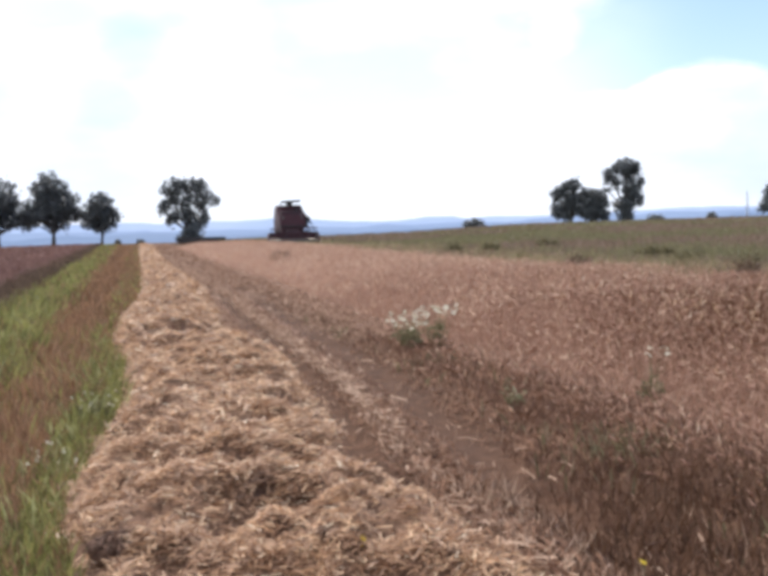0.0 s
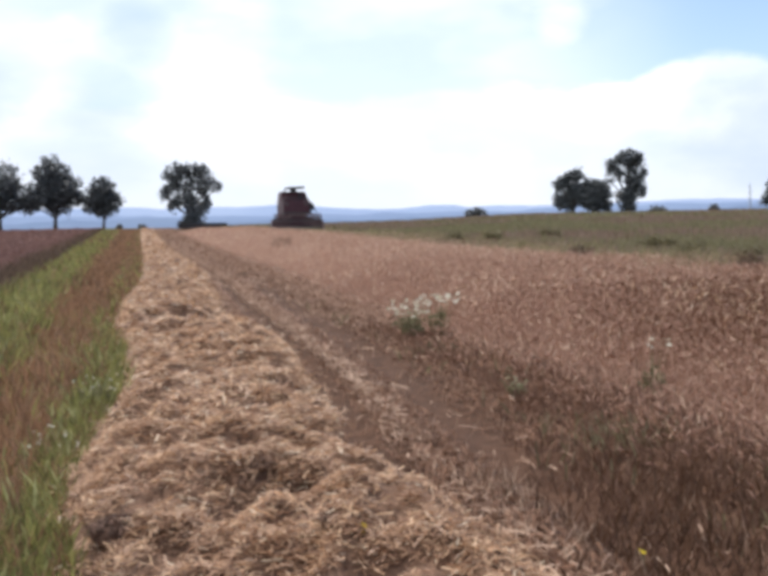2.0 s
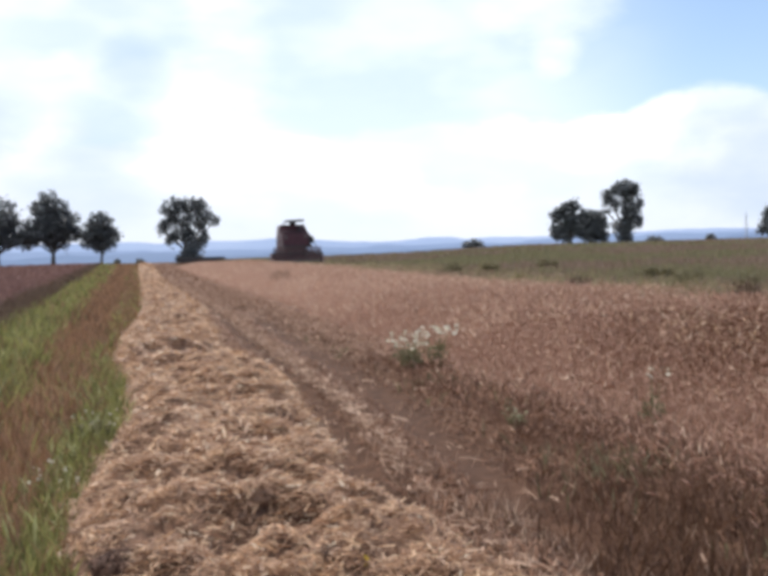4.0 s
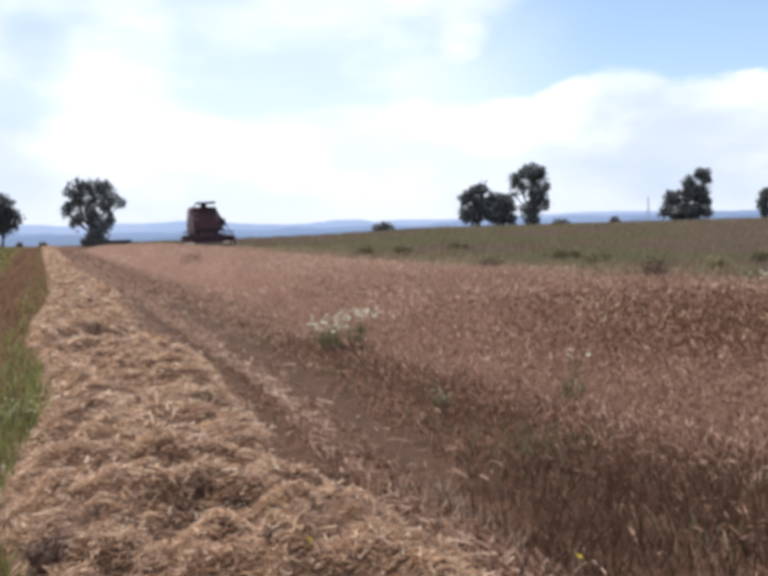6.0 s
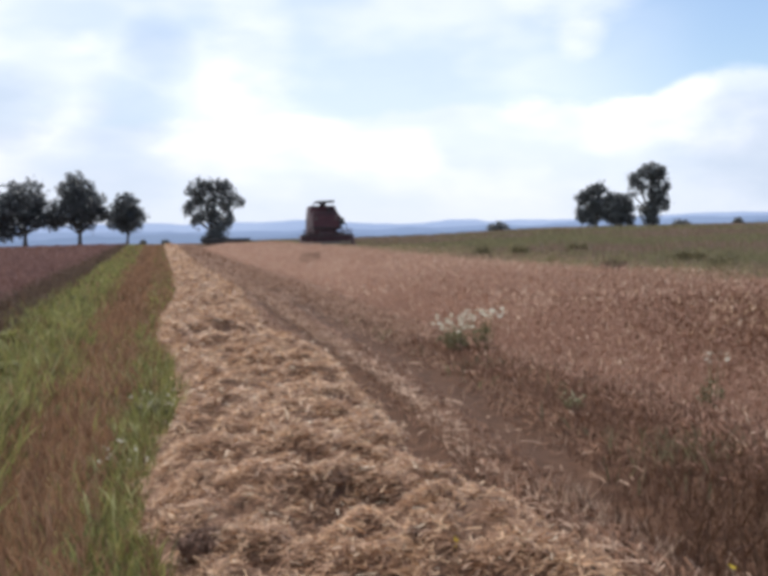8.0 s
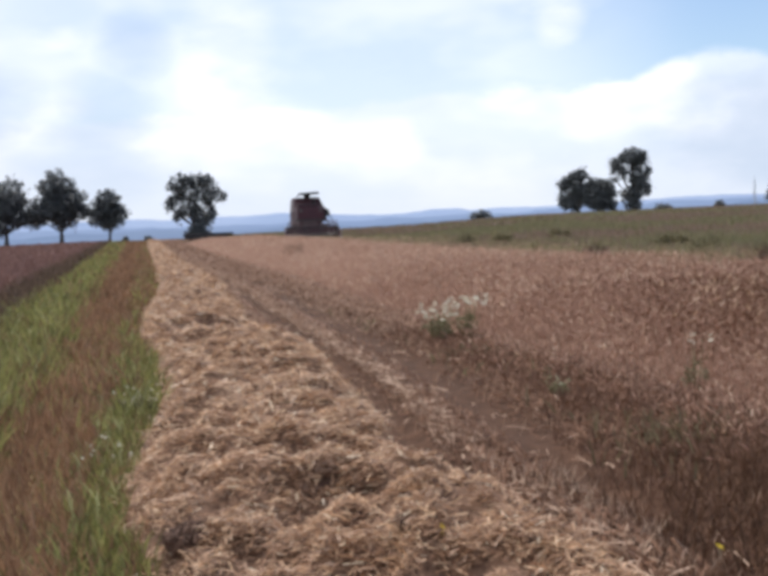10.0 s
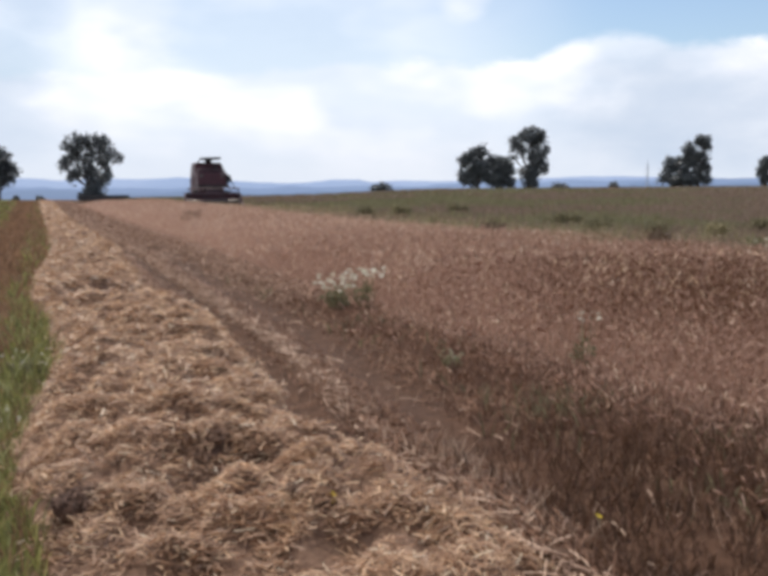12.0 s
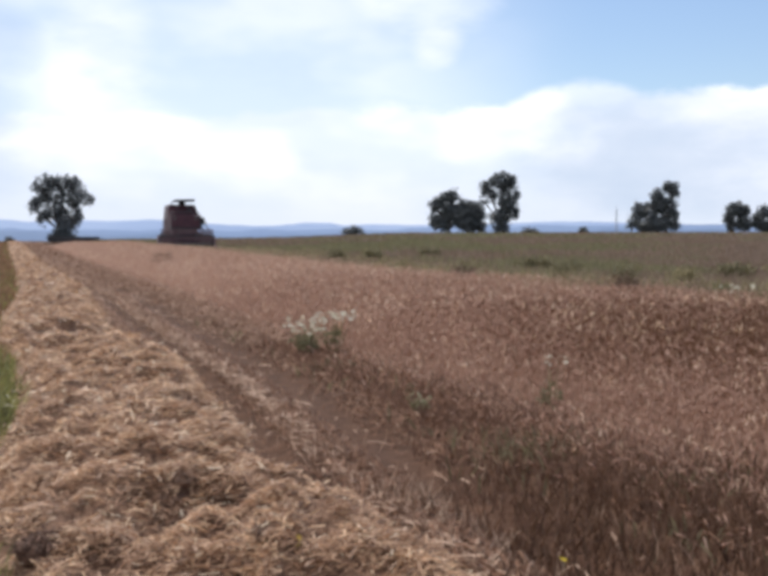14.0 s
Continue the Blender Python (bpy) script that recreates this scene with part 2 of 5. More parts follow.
def ribbons(base, tip, width, bend, rng):
    """Tapered, bent blades from base to tip: 5 corners and 3 triangles each."""
    n = len(base)
    a = rng.uniform(0, 2 * np.pi, n)
    side = np.stack([np.cos(a), np.sin(a), np.zeros(n)], 1) * np.asarray(width).reshape(-1, 1) / 2
    mid = base * 0.45 + tip * 0.55 + np.asarray(bend)
    v = np.stack([base - side, base + side, mid - side * 0.8, mid + side * 0.8, tip], 1).reshape(-1, 3)
    f = np.array([[0, 1, 3], [0, 3, 2], [2, 3, 4]])[None] + (np.arange(n) * 5)[:, None, None]
    return v, f.reshape(-1, 3)


def slips(centre, along, width, lift, rng):
    """Straws that lie: 6 corners and 4 triangles each, with a slight kink in the middle."""
    n = len(centre)
    side = np.cross(along, np.array([0, 0, 1.0]) + rng.normal(0, 0.5, (n, 3)))
    side /= np.linalg.norm(side, axis=1)[:, None] + 1e-9
    side *= np.asarray(width).reshape(-1, 1) / 2
    up = np.zeros((n, 3))
    up[:, 2] = lift
    a, b, c = centre - along / 2, centre + up, centre + along / 2
    v = np.stack([a - side, a + side, b - side, b + side, c - side, c + side], 1).reshape(-1, 3)
    f = np.array([[0, 1, 3], [0, 3, 2], [2, 3, 5], [2, 5, 4]])[None] + (np.arange(n) * 6)[:, None, None]
    return v, f.reshape(-1, 3)


def ears(base, way, size):
    """Slim eight-sided ears along way."""
    n = len(base)
    u = np.cross(way, np.array([0.3, 0.2, 0.9]))
    u /= np.linalg.norm(u, axis=1)[:, None] + 1e-9
    w = np.cross(way, u)
    w /= np.linalg.norm(w, axis=1)[:, None] + 1e-9
    s = np.asarray(size).reshape(-1, 1)
    m = base + way * 0.45
    v = np.stack([base, m + u * s, m + w * s, m - u * s, m - w * s, base + way], 1).reshape(-1, 3)
    f = np.array([[0, 2, 1], [0, 3, 2], [0, 4, 3], [0, 1, 4], [5, 1, 2], [5, 2, 3], [5, 3, 4], [5, 4, 1]])
    f = f[None] + (np.arange(n) * 6)[:, None, None]
    return v, f.reshape(-1, 3)


def join(*pieces):
    vs, fs, idx, off = [], [], [], 0
    for k, (v, f) in enumerate(pieces):
        vs.append(v), fs.append(f + off), idx.append(np.full(len(f), k))
        off += len(v)
    return np.concatenate(vs), np.concatenate(fs), np.concatenate(idx)


def scatter(rng, x0, x1, y0, y1, density):
    n = int(abs(x1 - x0) * (y1 - y0) * density)
    return rng.uniform(x0, x1, n), rng.uniform(y0, y1, n)


def box(bm, x0, x1, y0, y1, z0, z1, bevel=0.0):
    r = bmesh.ops.create_cube(bm, size=1.0)
    for v in r["verts"]:
        v.co = Vector((x0 + (v.co.x + 0.5) * (x1 - x0), y0 + (v.co.y + 0.5) * (y1 - y0), z0 + (v.co.z + 0.5) * (z1 - z0)))
    if bevel:
        es = list({e for v in r["verts"] for e in v.link_edges})
        bmesh.ops.bevel(bm, geom=es, offset=bevel, segments=2, affect="EDGES", profile=0.5)
    return bm


def rod(bm, p, q, r0, r1=None, seg=8):
    p, q = Vector(p), Vector(q)
    r = bmesh.ops.create_cone(bm, cap_ends=True, segments=seg, radius1=r0, radius2=r0 if r1 is None else r1, depth=(q - p).length)
    m = Matrix.Translation((p + q) / 2) @ (q - p).to_track_quat("Z", "Y").to_matrix().to_4x4()
    bmesh.ops.transform(bm, matrix=m, verts=r["verts"])
    return bm


def prism(bm, outline, x0, x1):
    """An outline of (y, z) corners drawn out from x0 to x1."""
    a = [bm.verts.new((x0, y, z)) for y, z in outline]
    b = [bm.verts.new((x1, y, z)) for y, z in outline]
    n = len(outline)
    bm.faces.new(a), bm.faces.new(list(reversed(b)))
    for i in range(n):
        bm.faces.new((a[i], b[i], b[(i + 1) % n], a[(i + 1) % n]))
    bmesh.ops.recalc_face_normals(bm, faces=bm.faces[:])
    return bm


def part(name, bm, mat, parent, label="", at=None):
    me = bpy.data.meshes.new(name)
    bm.to_mesh(me)
    bm.free()
    me.materials.append(mat)
    ob = new(name, me)
    ob.parent = parent
    if at is not None:
        ob.matrix_basis = at
    return tagged(ob, label)


def B():
    return bmesh.new()


def thing(name, x, y, z, label, category, group=""):
    e = new(name)
    e.matrix_basis = pose(x, y, z)
    return tagged(e, label, category, group)


# ---- ground and distance ----
def ground_material():
    m = bpy.data.materials.new("field_ground")
    m.use_nodes = True
    N, L = m.node_tree.nodes, m.node_tree.links
    b = N["Principled BSDF"]
    b.inputs["Roughness"].default_value, b.inputs["Specular IOR Level"].default_value = 0.95, 0.1
    tc = N.new("ShaderNodeTexCoord").outputs["Object"]
    sep = N.new("ShaderNodeSeparateXYZ")
    L.new(tc, sep.inputs[0])
    wob = N.new("ShaderNodeTexNoise")
    L.new(tc, wob.inputs["Vector"])
    wob.inputs["Scale"].default_value, wob.inputs["Detail"].default_value = 0.9, 4

    def mm(op, a, b2, c=0.0):
        n = N.new("ShaderNodeMath")
        n.operation = op
        for i, val in enumerate((a, b2, c)):
            if isinstance(val, (int, float)):
                n.inputs[i].default_value = val
            else:
                L.new(val, n.inputs[i])
        return n.outputs[0]

    x = mm("MULTIPLY_ADD", sep.outputs[1], 0.008, sep.outputs[0])
    x = mm("ADD", x, mm("MULTIPLY_ADD", wob.outputs["Fac"], 0.8, -0.4))
    fac = mm("MULTIPLY_ADD", x, 1 / 20, 0.3)            # x from -6 to 14
    ramp = N.new("ShaderNodeValToRGB")
    L.new(fac, ramp.inputs["Fac"])
    els = ramp.color_ramp.elements
    bands = ((-6.0, (0.12, 0.065, 0.045)), (-3.9, (0.11, 0.06, 0.04)), (-3.5, (0.08, 0.095, 0.03)), (-1.7, (0.085, 0.10, 0.03)),
             (-1.4, (0.15, 0.10, 0.05)), (-0.95, (0.14, 0.10, 0.05)), (-0.7, (0.07, 0.09, 0.03)), (-0.4, (0.09, 0.09, 0.035)),
             (-0.2, (0.16, 0.10, 0.055)), (2.8, (0.15, 0.09, 0.055)), (3.2, (0.10, 0.058, 0.035)), (9.0, (0.11, 0.065, 0.04)), (11.0, (0.12, 0.105, 0.05)))
    els[0].position, els[0].color = 0.0, (*bands[0][1], 1)
    els[1].position, els[1].color = (bands[-1][0] + 6) / 20, (*bands[-1][1], 1)
    for px, c in bands[1:-1]:
        els.new((px + 6) / 20).color = (*c, 1)
    fine = N.new("ShaderNodeTexNoise")
    L.new(tc, fine.inputs["Vector"])
    fine.inputs["Scale"].default_value, fine.inputs["Detail"].default_value = 14, 6
    mx = N.new("ShaderNodeMix")
    mx.data_type, mx.blend_type = "RGBA", "MULTIPLY"
    mx.inputs[0].default_value = 0.8
    grain = N.new("ShaderNodeValToRGB")
    L.new(fine.outputs["Fac"], grain.inputs["Fac"])
    grain.color_ramp.elements[0].position, grain.color_ramp.elements[1].position = 0.3, 0.7
    grain.color_ramp.elements[0].color, grain.color_ramp.elements[1].color = (0.5, 0.5, 0.5, 1), (1.5, 1.45, 1.4, 1)
    L.new(ramp.outputs[0], mx.inputs[6]), L.new(grain.outputs[0], mx.inputs[7])
    L.new(mx.outputs[2], b.inputs["Base Color"])
    bn = N.new("ShaderNodeBump")
    bn.inputs["Strength"].default_value, bn.inputs["Distance"].default_value = 0.7, 0.04
    L.new(fine.outputs["Fac"], bn.inputs["Height"]), L.new(bn.outputs[0], b.inputs["Normal"])
    return m


def build_ground():
    rad = np.concatenate([[0.0], np.geomspace(0.5, 60, 40), np.linspace(64, 200, 35), np.geomspace(215, 4900, 30)])
    na = 240
    ang = np.linspace(0, 2 * np.pi, na, endpoint=False)
    x, y = rad[1:, None] * np.sin(ang), rad[1:, None] * np.cos(ang)
    v = np.concatenate([[[0, 0, 0]], np.stack([x, y, height(x, y)], -1).reshape(-1, 3)])
    f = []
    k = np.arange(na)
    kn = (k + 1) % na
    f.append(np.stack([np.zeros(na, int), 1 + kn, 1 + k], 1))
    for i in range(len(rad) - 2):
        a, b = 1 + i * na, 1 + (i + 1) * na
        f.append(np.stack([a + k, a + kn, b + kn], 1)), f.append(np.stack([a + k, b + kn, b + k], 1))
    g = tri_mesh("ground", v, np.concatenate(f), [ground_material()])
    tagged(g, "level farmland soil swelling to a low crest", "ground", kind="structure")


def ridge(name, dist, keys, seed, mat, rough, label):
    """A long hill range: a crest line of elevations by azimuth, with a front slope and a back slope."""
    rng = np.random.default_rng(seed)
    az = np.linspace(-60, 80, 420)
    el = np.interp(az, [k[0] for k in keys], [k[1] for k in keys])
    n = np.zeros_like(az)
    for s in (0.6, 1.7, 4.0):
        n += np.interp(az, np.linspace(-60, 80, int(140 * s)), rng.normal(0, 1, int(140 * s))) / s
    el = el + n * rough
    a = np.radians(az)
    v = []
    for d, kind in ((dist - 500, 0), (dist - 250, 1), (dist, 2), (dist + 300, 0)):
        top = 1.6 + dist * np.tan(np.radians(el))
        z = np.full_like(top, -55.0) if kind == 0 else (-55 + (top + 55) * 0.62 if kind == 1 else top)
        v.append(np.stack([d * np.sin(a), d * np.cos(a), z], 1))
    m = len(az)
    k = np.arange(m - 1)
    f = []
    for i in range(3):
        p, q = i * m, (i + 1) * m
        f.append(np.stack([p + k, p + k + 1, q + k + 1], 1)), f.append(np.stack([p + k, q + k + 1, q + k], 1))
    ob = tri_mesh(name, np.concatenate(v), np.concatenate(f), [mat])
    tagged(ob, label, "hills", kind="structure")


build_ground()
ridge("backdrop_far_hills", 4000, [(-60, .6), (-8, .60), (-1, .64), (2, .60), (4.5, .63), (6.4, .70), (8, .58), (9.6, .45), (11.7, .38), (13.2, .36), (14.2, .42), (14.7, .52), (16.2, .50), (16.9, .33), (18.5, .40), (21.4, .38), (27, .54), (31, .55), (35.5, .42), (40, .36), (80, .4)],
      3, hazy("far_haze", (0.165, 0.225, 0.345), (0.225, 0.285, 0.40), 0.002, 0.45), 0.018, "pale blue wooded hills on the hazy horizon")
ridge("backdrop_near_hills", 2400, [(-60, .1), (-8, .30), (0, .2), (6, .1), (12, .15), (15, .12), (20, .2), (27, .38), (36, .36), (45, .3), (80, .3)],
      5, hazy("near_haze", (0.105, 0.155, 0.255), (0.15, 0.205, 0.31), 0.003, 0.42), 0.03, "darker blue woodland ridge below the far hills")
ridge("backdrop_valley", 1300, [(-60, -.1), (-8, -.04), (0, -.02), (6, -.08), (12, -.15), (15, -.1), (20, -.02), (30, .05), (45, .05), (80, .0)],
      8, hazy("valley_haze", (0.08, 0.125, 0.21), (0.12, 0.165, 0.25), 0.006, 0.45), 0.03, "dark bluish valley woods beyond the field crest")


# ---- the crops and the swath ----
def wobble(x, y, s, seed=0):
    """A smooth uneven surface from a few waves."""
    r = np.random.default_rng(seed)
    z = np.zeros(np.broadcast(x, y).shape)
    for k in range(9):
        a, f, p = r.uniform(0, 2 * np.pi), s * r.uniform(0.6, 2.6), r.uniform(0, 6.3)
        z = z + np.sin((x * np.cos(a) + y * np.sin(a)) * f + p) / (0.6 + f / s)
    return z / 3.0


def bow(y):
    """The wheel marks swing out from the swath with distance."""
    return np.interp(y, [3, 6.5, 8.6, 10.5, 14, 17, 24, 30, 42, 60, 150], [-0.36, -0.34, -0.21, -0.11, -0.05, -0.10, 0.0, -0.02, -0.22, -0.30, -0.30])


def swath_left(y):
    return np.interp(y, [3.2, 4.6, 5.3, 6.2, 7, 8, 9.3, 10.6, 12.5, 14, 16, 20.5, 24, 28, 47, 80, 150],
                     [-0.28, -0.28, -0.36, -0.49, -0.47, -0.37, -0.28, -0.18, -0.22, -0.36, -0.46, -0.42, -0.22, -0.10, -0.05, -0.2, -0.4])


def swath_right(y):
    return np.interp(y, [3.2, 4.5, 5.0, 5.4, 6.05, 6.7, 7.7, 8.7, 11.2, 13.8, 14.8, 16.5, 18.8, 21.3, 27, 35, 54, 150],
                     [1.68, 1.62, 1.52, 1.40, 1.45, 1.28, 1.40, 1.43, 1.58, 1.65, 1.38, 1.26, 1.34, 1.46, 1.60, 1.60, 1.2, 1.2])


def crop_left(y):
    """The foot of the standing wheat."""
    return np.interp(y, [0, 4.5, 5.5, 7, 8.4, 10, 11.5, 14.6, 18, 26, 50, 110], [2.6, 2.65, 2.74, 2.86, 2.95, 3.0, 2.95, 3.2, 3.22, 3.4, 3.1, 3.0])


def swath_height(x, y):
    left, right = swath_left(y), swath_right(y)
    u = (x - shift(y) - (left + right) / 2) / ((right - left) / 2 + 0.07 * wobble(x * 0, y, 2.2, 4))
    prof = np.clip(1 - np.abs(u) ** 5, 0, 1)
    z = prof * (0.17 + 0.10 * wobble(x, y, 3.0, 1) + 0.085 * wobble(x, y, 8.0, 2) + 0.045 * wobble(x, y, 17.0, 3))
    heap = 0.12 * np.exp(-((y - 4.75 - 0.12 * x) / 0.28) ** 2) * smooth(x, 0.1, 0.5) + 0.11 * np.exp(-((y - 5.86 + 0.1 * x) / 0.17) ** 2) * smooth(x, -0.2, 0.3) - 0.02 * np.exp(-((y - 5.4 + 0.1 * x) / 0.16) ** 2)
    heap = heap + 0.15 * np.exp(-((y - 15.2 - 0.6 * x) / 0.35) ** 2) * (1 - smooth(x, 0.3, 0.9)) + 0.07 * np.exp(-((y - 11.8 + 0.5 * x) / 0.4) ** 2)
    return np.maximum(z + heap * prof, 0.0) + height(x, y)


def grid_mesh(name, xs, ys, zfun, mat, sway=None):
    gx, gy = np.meshgrid(xs, ys)
    gx = gx + shift(gy) + (sway(gy) if sway else 0)
    v = np.stack([gx, gy, zfun(gx, gy)], -1).reshape(-1, 3)
    nx, ny = len(xs), len(ys)
    i, j = np.meshgrid(np.arange(nx - 1), np.arange(ny - 1))
    a = (j * nx + i).ravel()
    f = np.concatenate([np.stack([a, a + 1, a + nx + 1], 1), np.stack([a, a + nx + 1, a + nx], 1)])
    return tri_mesh(name, v, f, [mat])


def build_swath():
    rng = np.random.default_rng(11)
    ys = np.concatenate([np.arange(-12, 3.2, 0.2), np.arange(3.2, 14, 0.05), np.arange(14, 40, 0.2), np.arange(40, 150, 0.8)])
    # the mat's dark colour carries the shade between the straws
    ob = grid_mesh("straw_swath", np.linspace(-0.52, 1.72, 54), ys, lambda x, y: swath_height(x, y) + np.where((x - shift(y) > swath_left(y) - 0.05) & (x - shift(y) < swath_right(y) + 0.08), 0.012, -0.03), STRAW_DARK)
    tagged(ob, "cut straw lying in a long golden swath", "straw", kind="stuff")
    out = []
    for y0, y1, dens, wid, ln in ((-12, 3.2, 800, 0.010, 0.15), (3.2, 5.0, 6800, 0.0055, 0.080), (5.0, 7.5, 4700, 0.0058, 0.080), (7.5, 13, 2100, 0.008, 0.10), (13, 24, 850, 0.012, 0.14), (24, 50, 320, 0.018, 0.22), (50, 150, 60, 0.04, 0.42)):
        x, y = scatter(rng, -0.62, 1.85, y0, y1, dens)
        x = x + rng.normal(0, 0.05, len(x))
        fits = (x < swath_right(y) + rng.normal(0.0, 0.06, len(x))) & (x > swath_left(y) + rng.normal(-0.02, 0.07, len(x)))
        x, y = x[fits], y[fits]
        # straws thin out in hollows, baring the dark mat
        k = rng.random(len(x)) < (0.57 if y1 < 8 else 0.70) + 1.0 * wobble(x, y, 8.0, 2) + 0.5 * wobble(x, y, 19.0, 8)
        x, y = x[k], y[k]
        x = x + shift(y)
        n = len(x)
        a, tilt = rng.uniform(0, 2 * np.pi, n), rng.normal(0.05, 0.22, n)
        L = ln * rng.uniform(0.35, 1.25, n)
        al = np.stack([np.cos(a) * np.cos(tilt), np.sin(a) * np.cos(tilt), np.sin(tilt)], 1) * L[:, None]
        z = swath_height(x, y) + 0.018 + np.abs(al[:, 2]) * 0.45 + rng.uniform(0, 0.025, n)
        out.append(slips(np.stack([x, y, z], 1), al, wid * rng.uniform(0.6, 1.5, n), L * rng.normal(0.02, 0.04, n), rng))
    v, f, _ = join(*out)
    mid = v.reshape(-1, 6, 3).mean(1)
    mx, my = mid[:, 0] - shift(mid[:, 1]), mid[:, 1]
    # darker straw paints shade into the hollow behind the front heap and near edge
    shadowed = 0.30 * np.exp(-((my - 5.54 + 0.1 * mx) / 0.16) ** 2) * smooth(mx, -0.1, 0.3) * (1 - smooth(mx, 1.0, 1.35)) + 0.42 * (1 - smooth(mx, 0.0, 0.6)) * (1 - smooth(my, 4.9, 5.9))
    shadowed = shadowed * (0.8 + 0.8 * wobble(mx, my, 6.0, 27)) + 0.05 + 0.14 * wobble(mx, my, 1.5, 28)
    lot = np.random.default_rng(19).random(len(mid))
    tone = np.where(lot < shadowed, 2, np.where(lot > 0.955, 1, 0))
    tagged(tri_mesh("loose_straw", v, f, [STRAW, BLEACHED, DARK_SHADE_STRAW], np.repeat(tone, 4)), "loose broken straws tangled over the swath", "straw", kind="stuff")


def track_z(x, y):
    u = x - shift(y) - bow(y)
    z = (-0.06 * np.exp(-((u - 1.70) / 0.12) ** 2) - 0.08 * np.exp(-((u - 2.50) / 0.28) ** 2)) * (1 - 0.7 * smooth(y, 14, 30))
    return height(x, y) + 0.012 + (0.075 + z) * (1 - smooth(x - shift(y), 3.6, 4.5)) + 0.018 * wobble(x, y, 5.0, 3)


def floor_z(x, y):
    u = x - shift(y)
    return np.where((u > 1.0) & (u < 4.6), track_z(x, y), height(x, y))


def build_stubble():
    rng = np.random.default_rng(12)
    ys = np.concatenate([np.arange(-12, 3.2, 0.3), np.arange(3.2, 16, 0.12), np.arange(16, 60, 0.4), np.arange(60, 150, 2.0)])
    ob = grid_mesh("stubble_ground", np.linspace(1.0, 4.60, 38), ys, track_z, STUB_SOIL)
    tagged(ob, "rutted stubble strip pressed by wheels", "stubble", kind="stuff")
    for name, x0, x1 in (("wheel_rut", 1.55, 1.86), ("wheel_rut", 2.14, 2.95)):
        ob = grid_mesh(name, np.linspace(x0, x1, 9), ys, lambda x, y: track_z(x, y) + 0.006, RUT, bow)
        tagged(ob, "dark wheel rut pressed into the stubble", "rut", kind="structure")
    up, flat = [], []
    for y0, y1, dens, wid in ((-12, 3.2, 60, 0.012), (3.2, 9, 420, 0.007), (9, 20, 220, 0.011), (20, 45, 70, 0.022), (45, 150, 14, 0.05)):
        x, y = scatter(rng, 1.35, 3.0, y0, y1, dens)
        row = np.round(x / 0.125) * 0.125 + rng.normal(0, 0.016, len(x))
        rut = 1.2 * np.exp(-((row - 1.70) / 0.15) ** 2) + np.exp(-((row - 2.52) / 0.42) ** 2)
        keep = rng.random(len(x)) > np.clip(rut * 1.1, 0, 0.95)
        keep &= row + bow(y) > swath_right(y)
        x, y = (row + shift(y) + bow(y))[keep], y[keep]
        n = len(x)
        base = np.stack([x, y, track_z(x, y) - 0.01], 1)
        h = rng.uniform(0.05, 0.14, n)
        tip = base + np.stack([rng.normal(0, 0.035, n), rng.normal(0, 0.035, n), h], 1)
        up.append(ribbons(base, tip, wid * rng.uniform(0.7, 1.4, n), rng.normal(0, 0.006, (n, 3)), rng))
        x, y = scatter(rng, 1.40, 2.95, y0, y1, dens * 3.4)
        k = rng.random(len(x)) < 0.01 + 0.95 * np.exp(-((x - 1.99) / 0.095) ** 2) * (0.30 + 0.70 * smooth(y, 6.0, 9.0)) * (0.75 + 0.6 * wobble(x * 3, y * 0.5, 2.0, 33))
        x, y = x[k], y[k]
        x = x + shift(y) + bow(y)
        n = len(x)
        a = rng.normal(np.pi / 2, 0.7, n)
        L = rng.uniform(0.05, 0.22, n) * (1 + wid * 12)
        al = np.stack([np.cos(a), np.sin(a), rng.normal(0, 0.12, n)], 1) * L[:, None]
        flat.append(slips(np.stack([x, y, track_z(x, y) + 0.035], 1), al, wid * rng.uniform(0.7, 1.5, n), L * 0.05, rng))
    crushed = []
    for y0, y1, dens, wid in ((-12, 3.2, 120, 0.014), (3.2, 9, 1700, 0.009), (9, 14, 1000, 0.010), (14, 20, 800, 0.013), (20, 50, 420, 0.020), (50, 150, 60, 0.07)):
        x, y = scatter(rng, 1.15, 3.6, y0, y1, dens)
        k = (x > swath_right(y) - 0.05) & (rng.random(len(x)) < 0.85 - (1 - 0.6 * smooth(y, 18, 35)) * (0.92 * np.exp(-((x - bow(y) - 1.71) / 0.19) ** 2) + 0.86 * np.exp(-((x - bow(y) - 2.50) / 0.40) ** 2)) - 0.7 * smooth(x, 1.9, 2.3) * (1 - smooth(y, 5.0, 7.0)))
        x, y = x[k] + shift(y[k]), y[k]
        n = len(x)
        a = rng.normal(np.pi / 2, 0.5, n)
        L = rng.uniform(0.05, 0.15, n) * (1 + wid * 14)
        al = np.stack([np.cos(a), np.sin(a), rng.normal(0, 0.25, n)], 1) * L[:, None]
        crushed.append(slips(np.stack([x, y, track_z(x, y) + 0.015 + np.abs(al[:, 2]) * 0.4], 1), al, wid * rng.uniform(0.5, 1.3, n), L * 0.06, rng))
    v, f, _ = join(*crushed[3:])
    tagged(tri_mesh("flattened_stubble", v, f, [material("flat_straw", (0.20, 0.118, 0.080), (0.46, 0.295, 0.210), 12, 0.85, thin=0.2, island=True, vary=0.7)]), "pale stubble flattened along the wheel tracks", "stubble", kind="stuff")
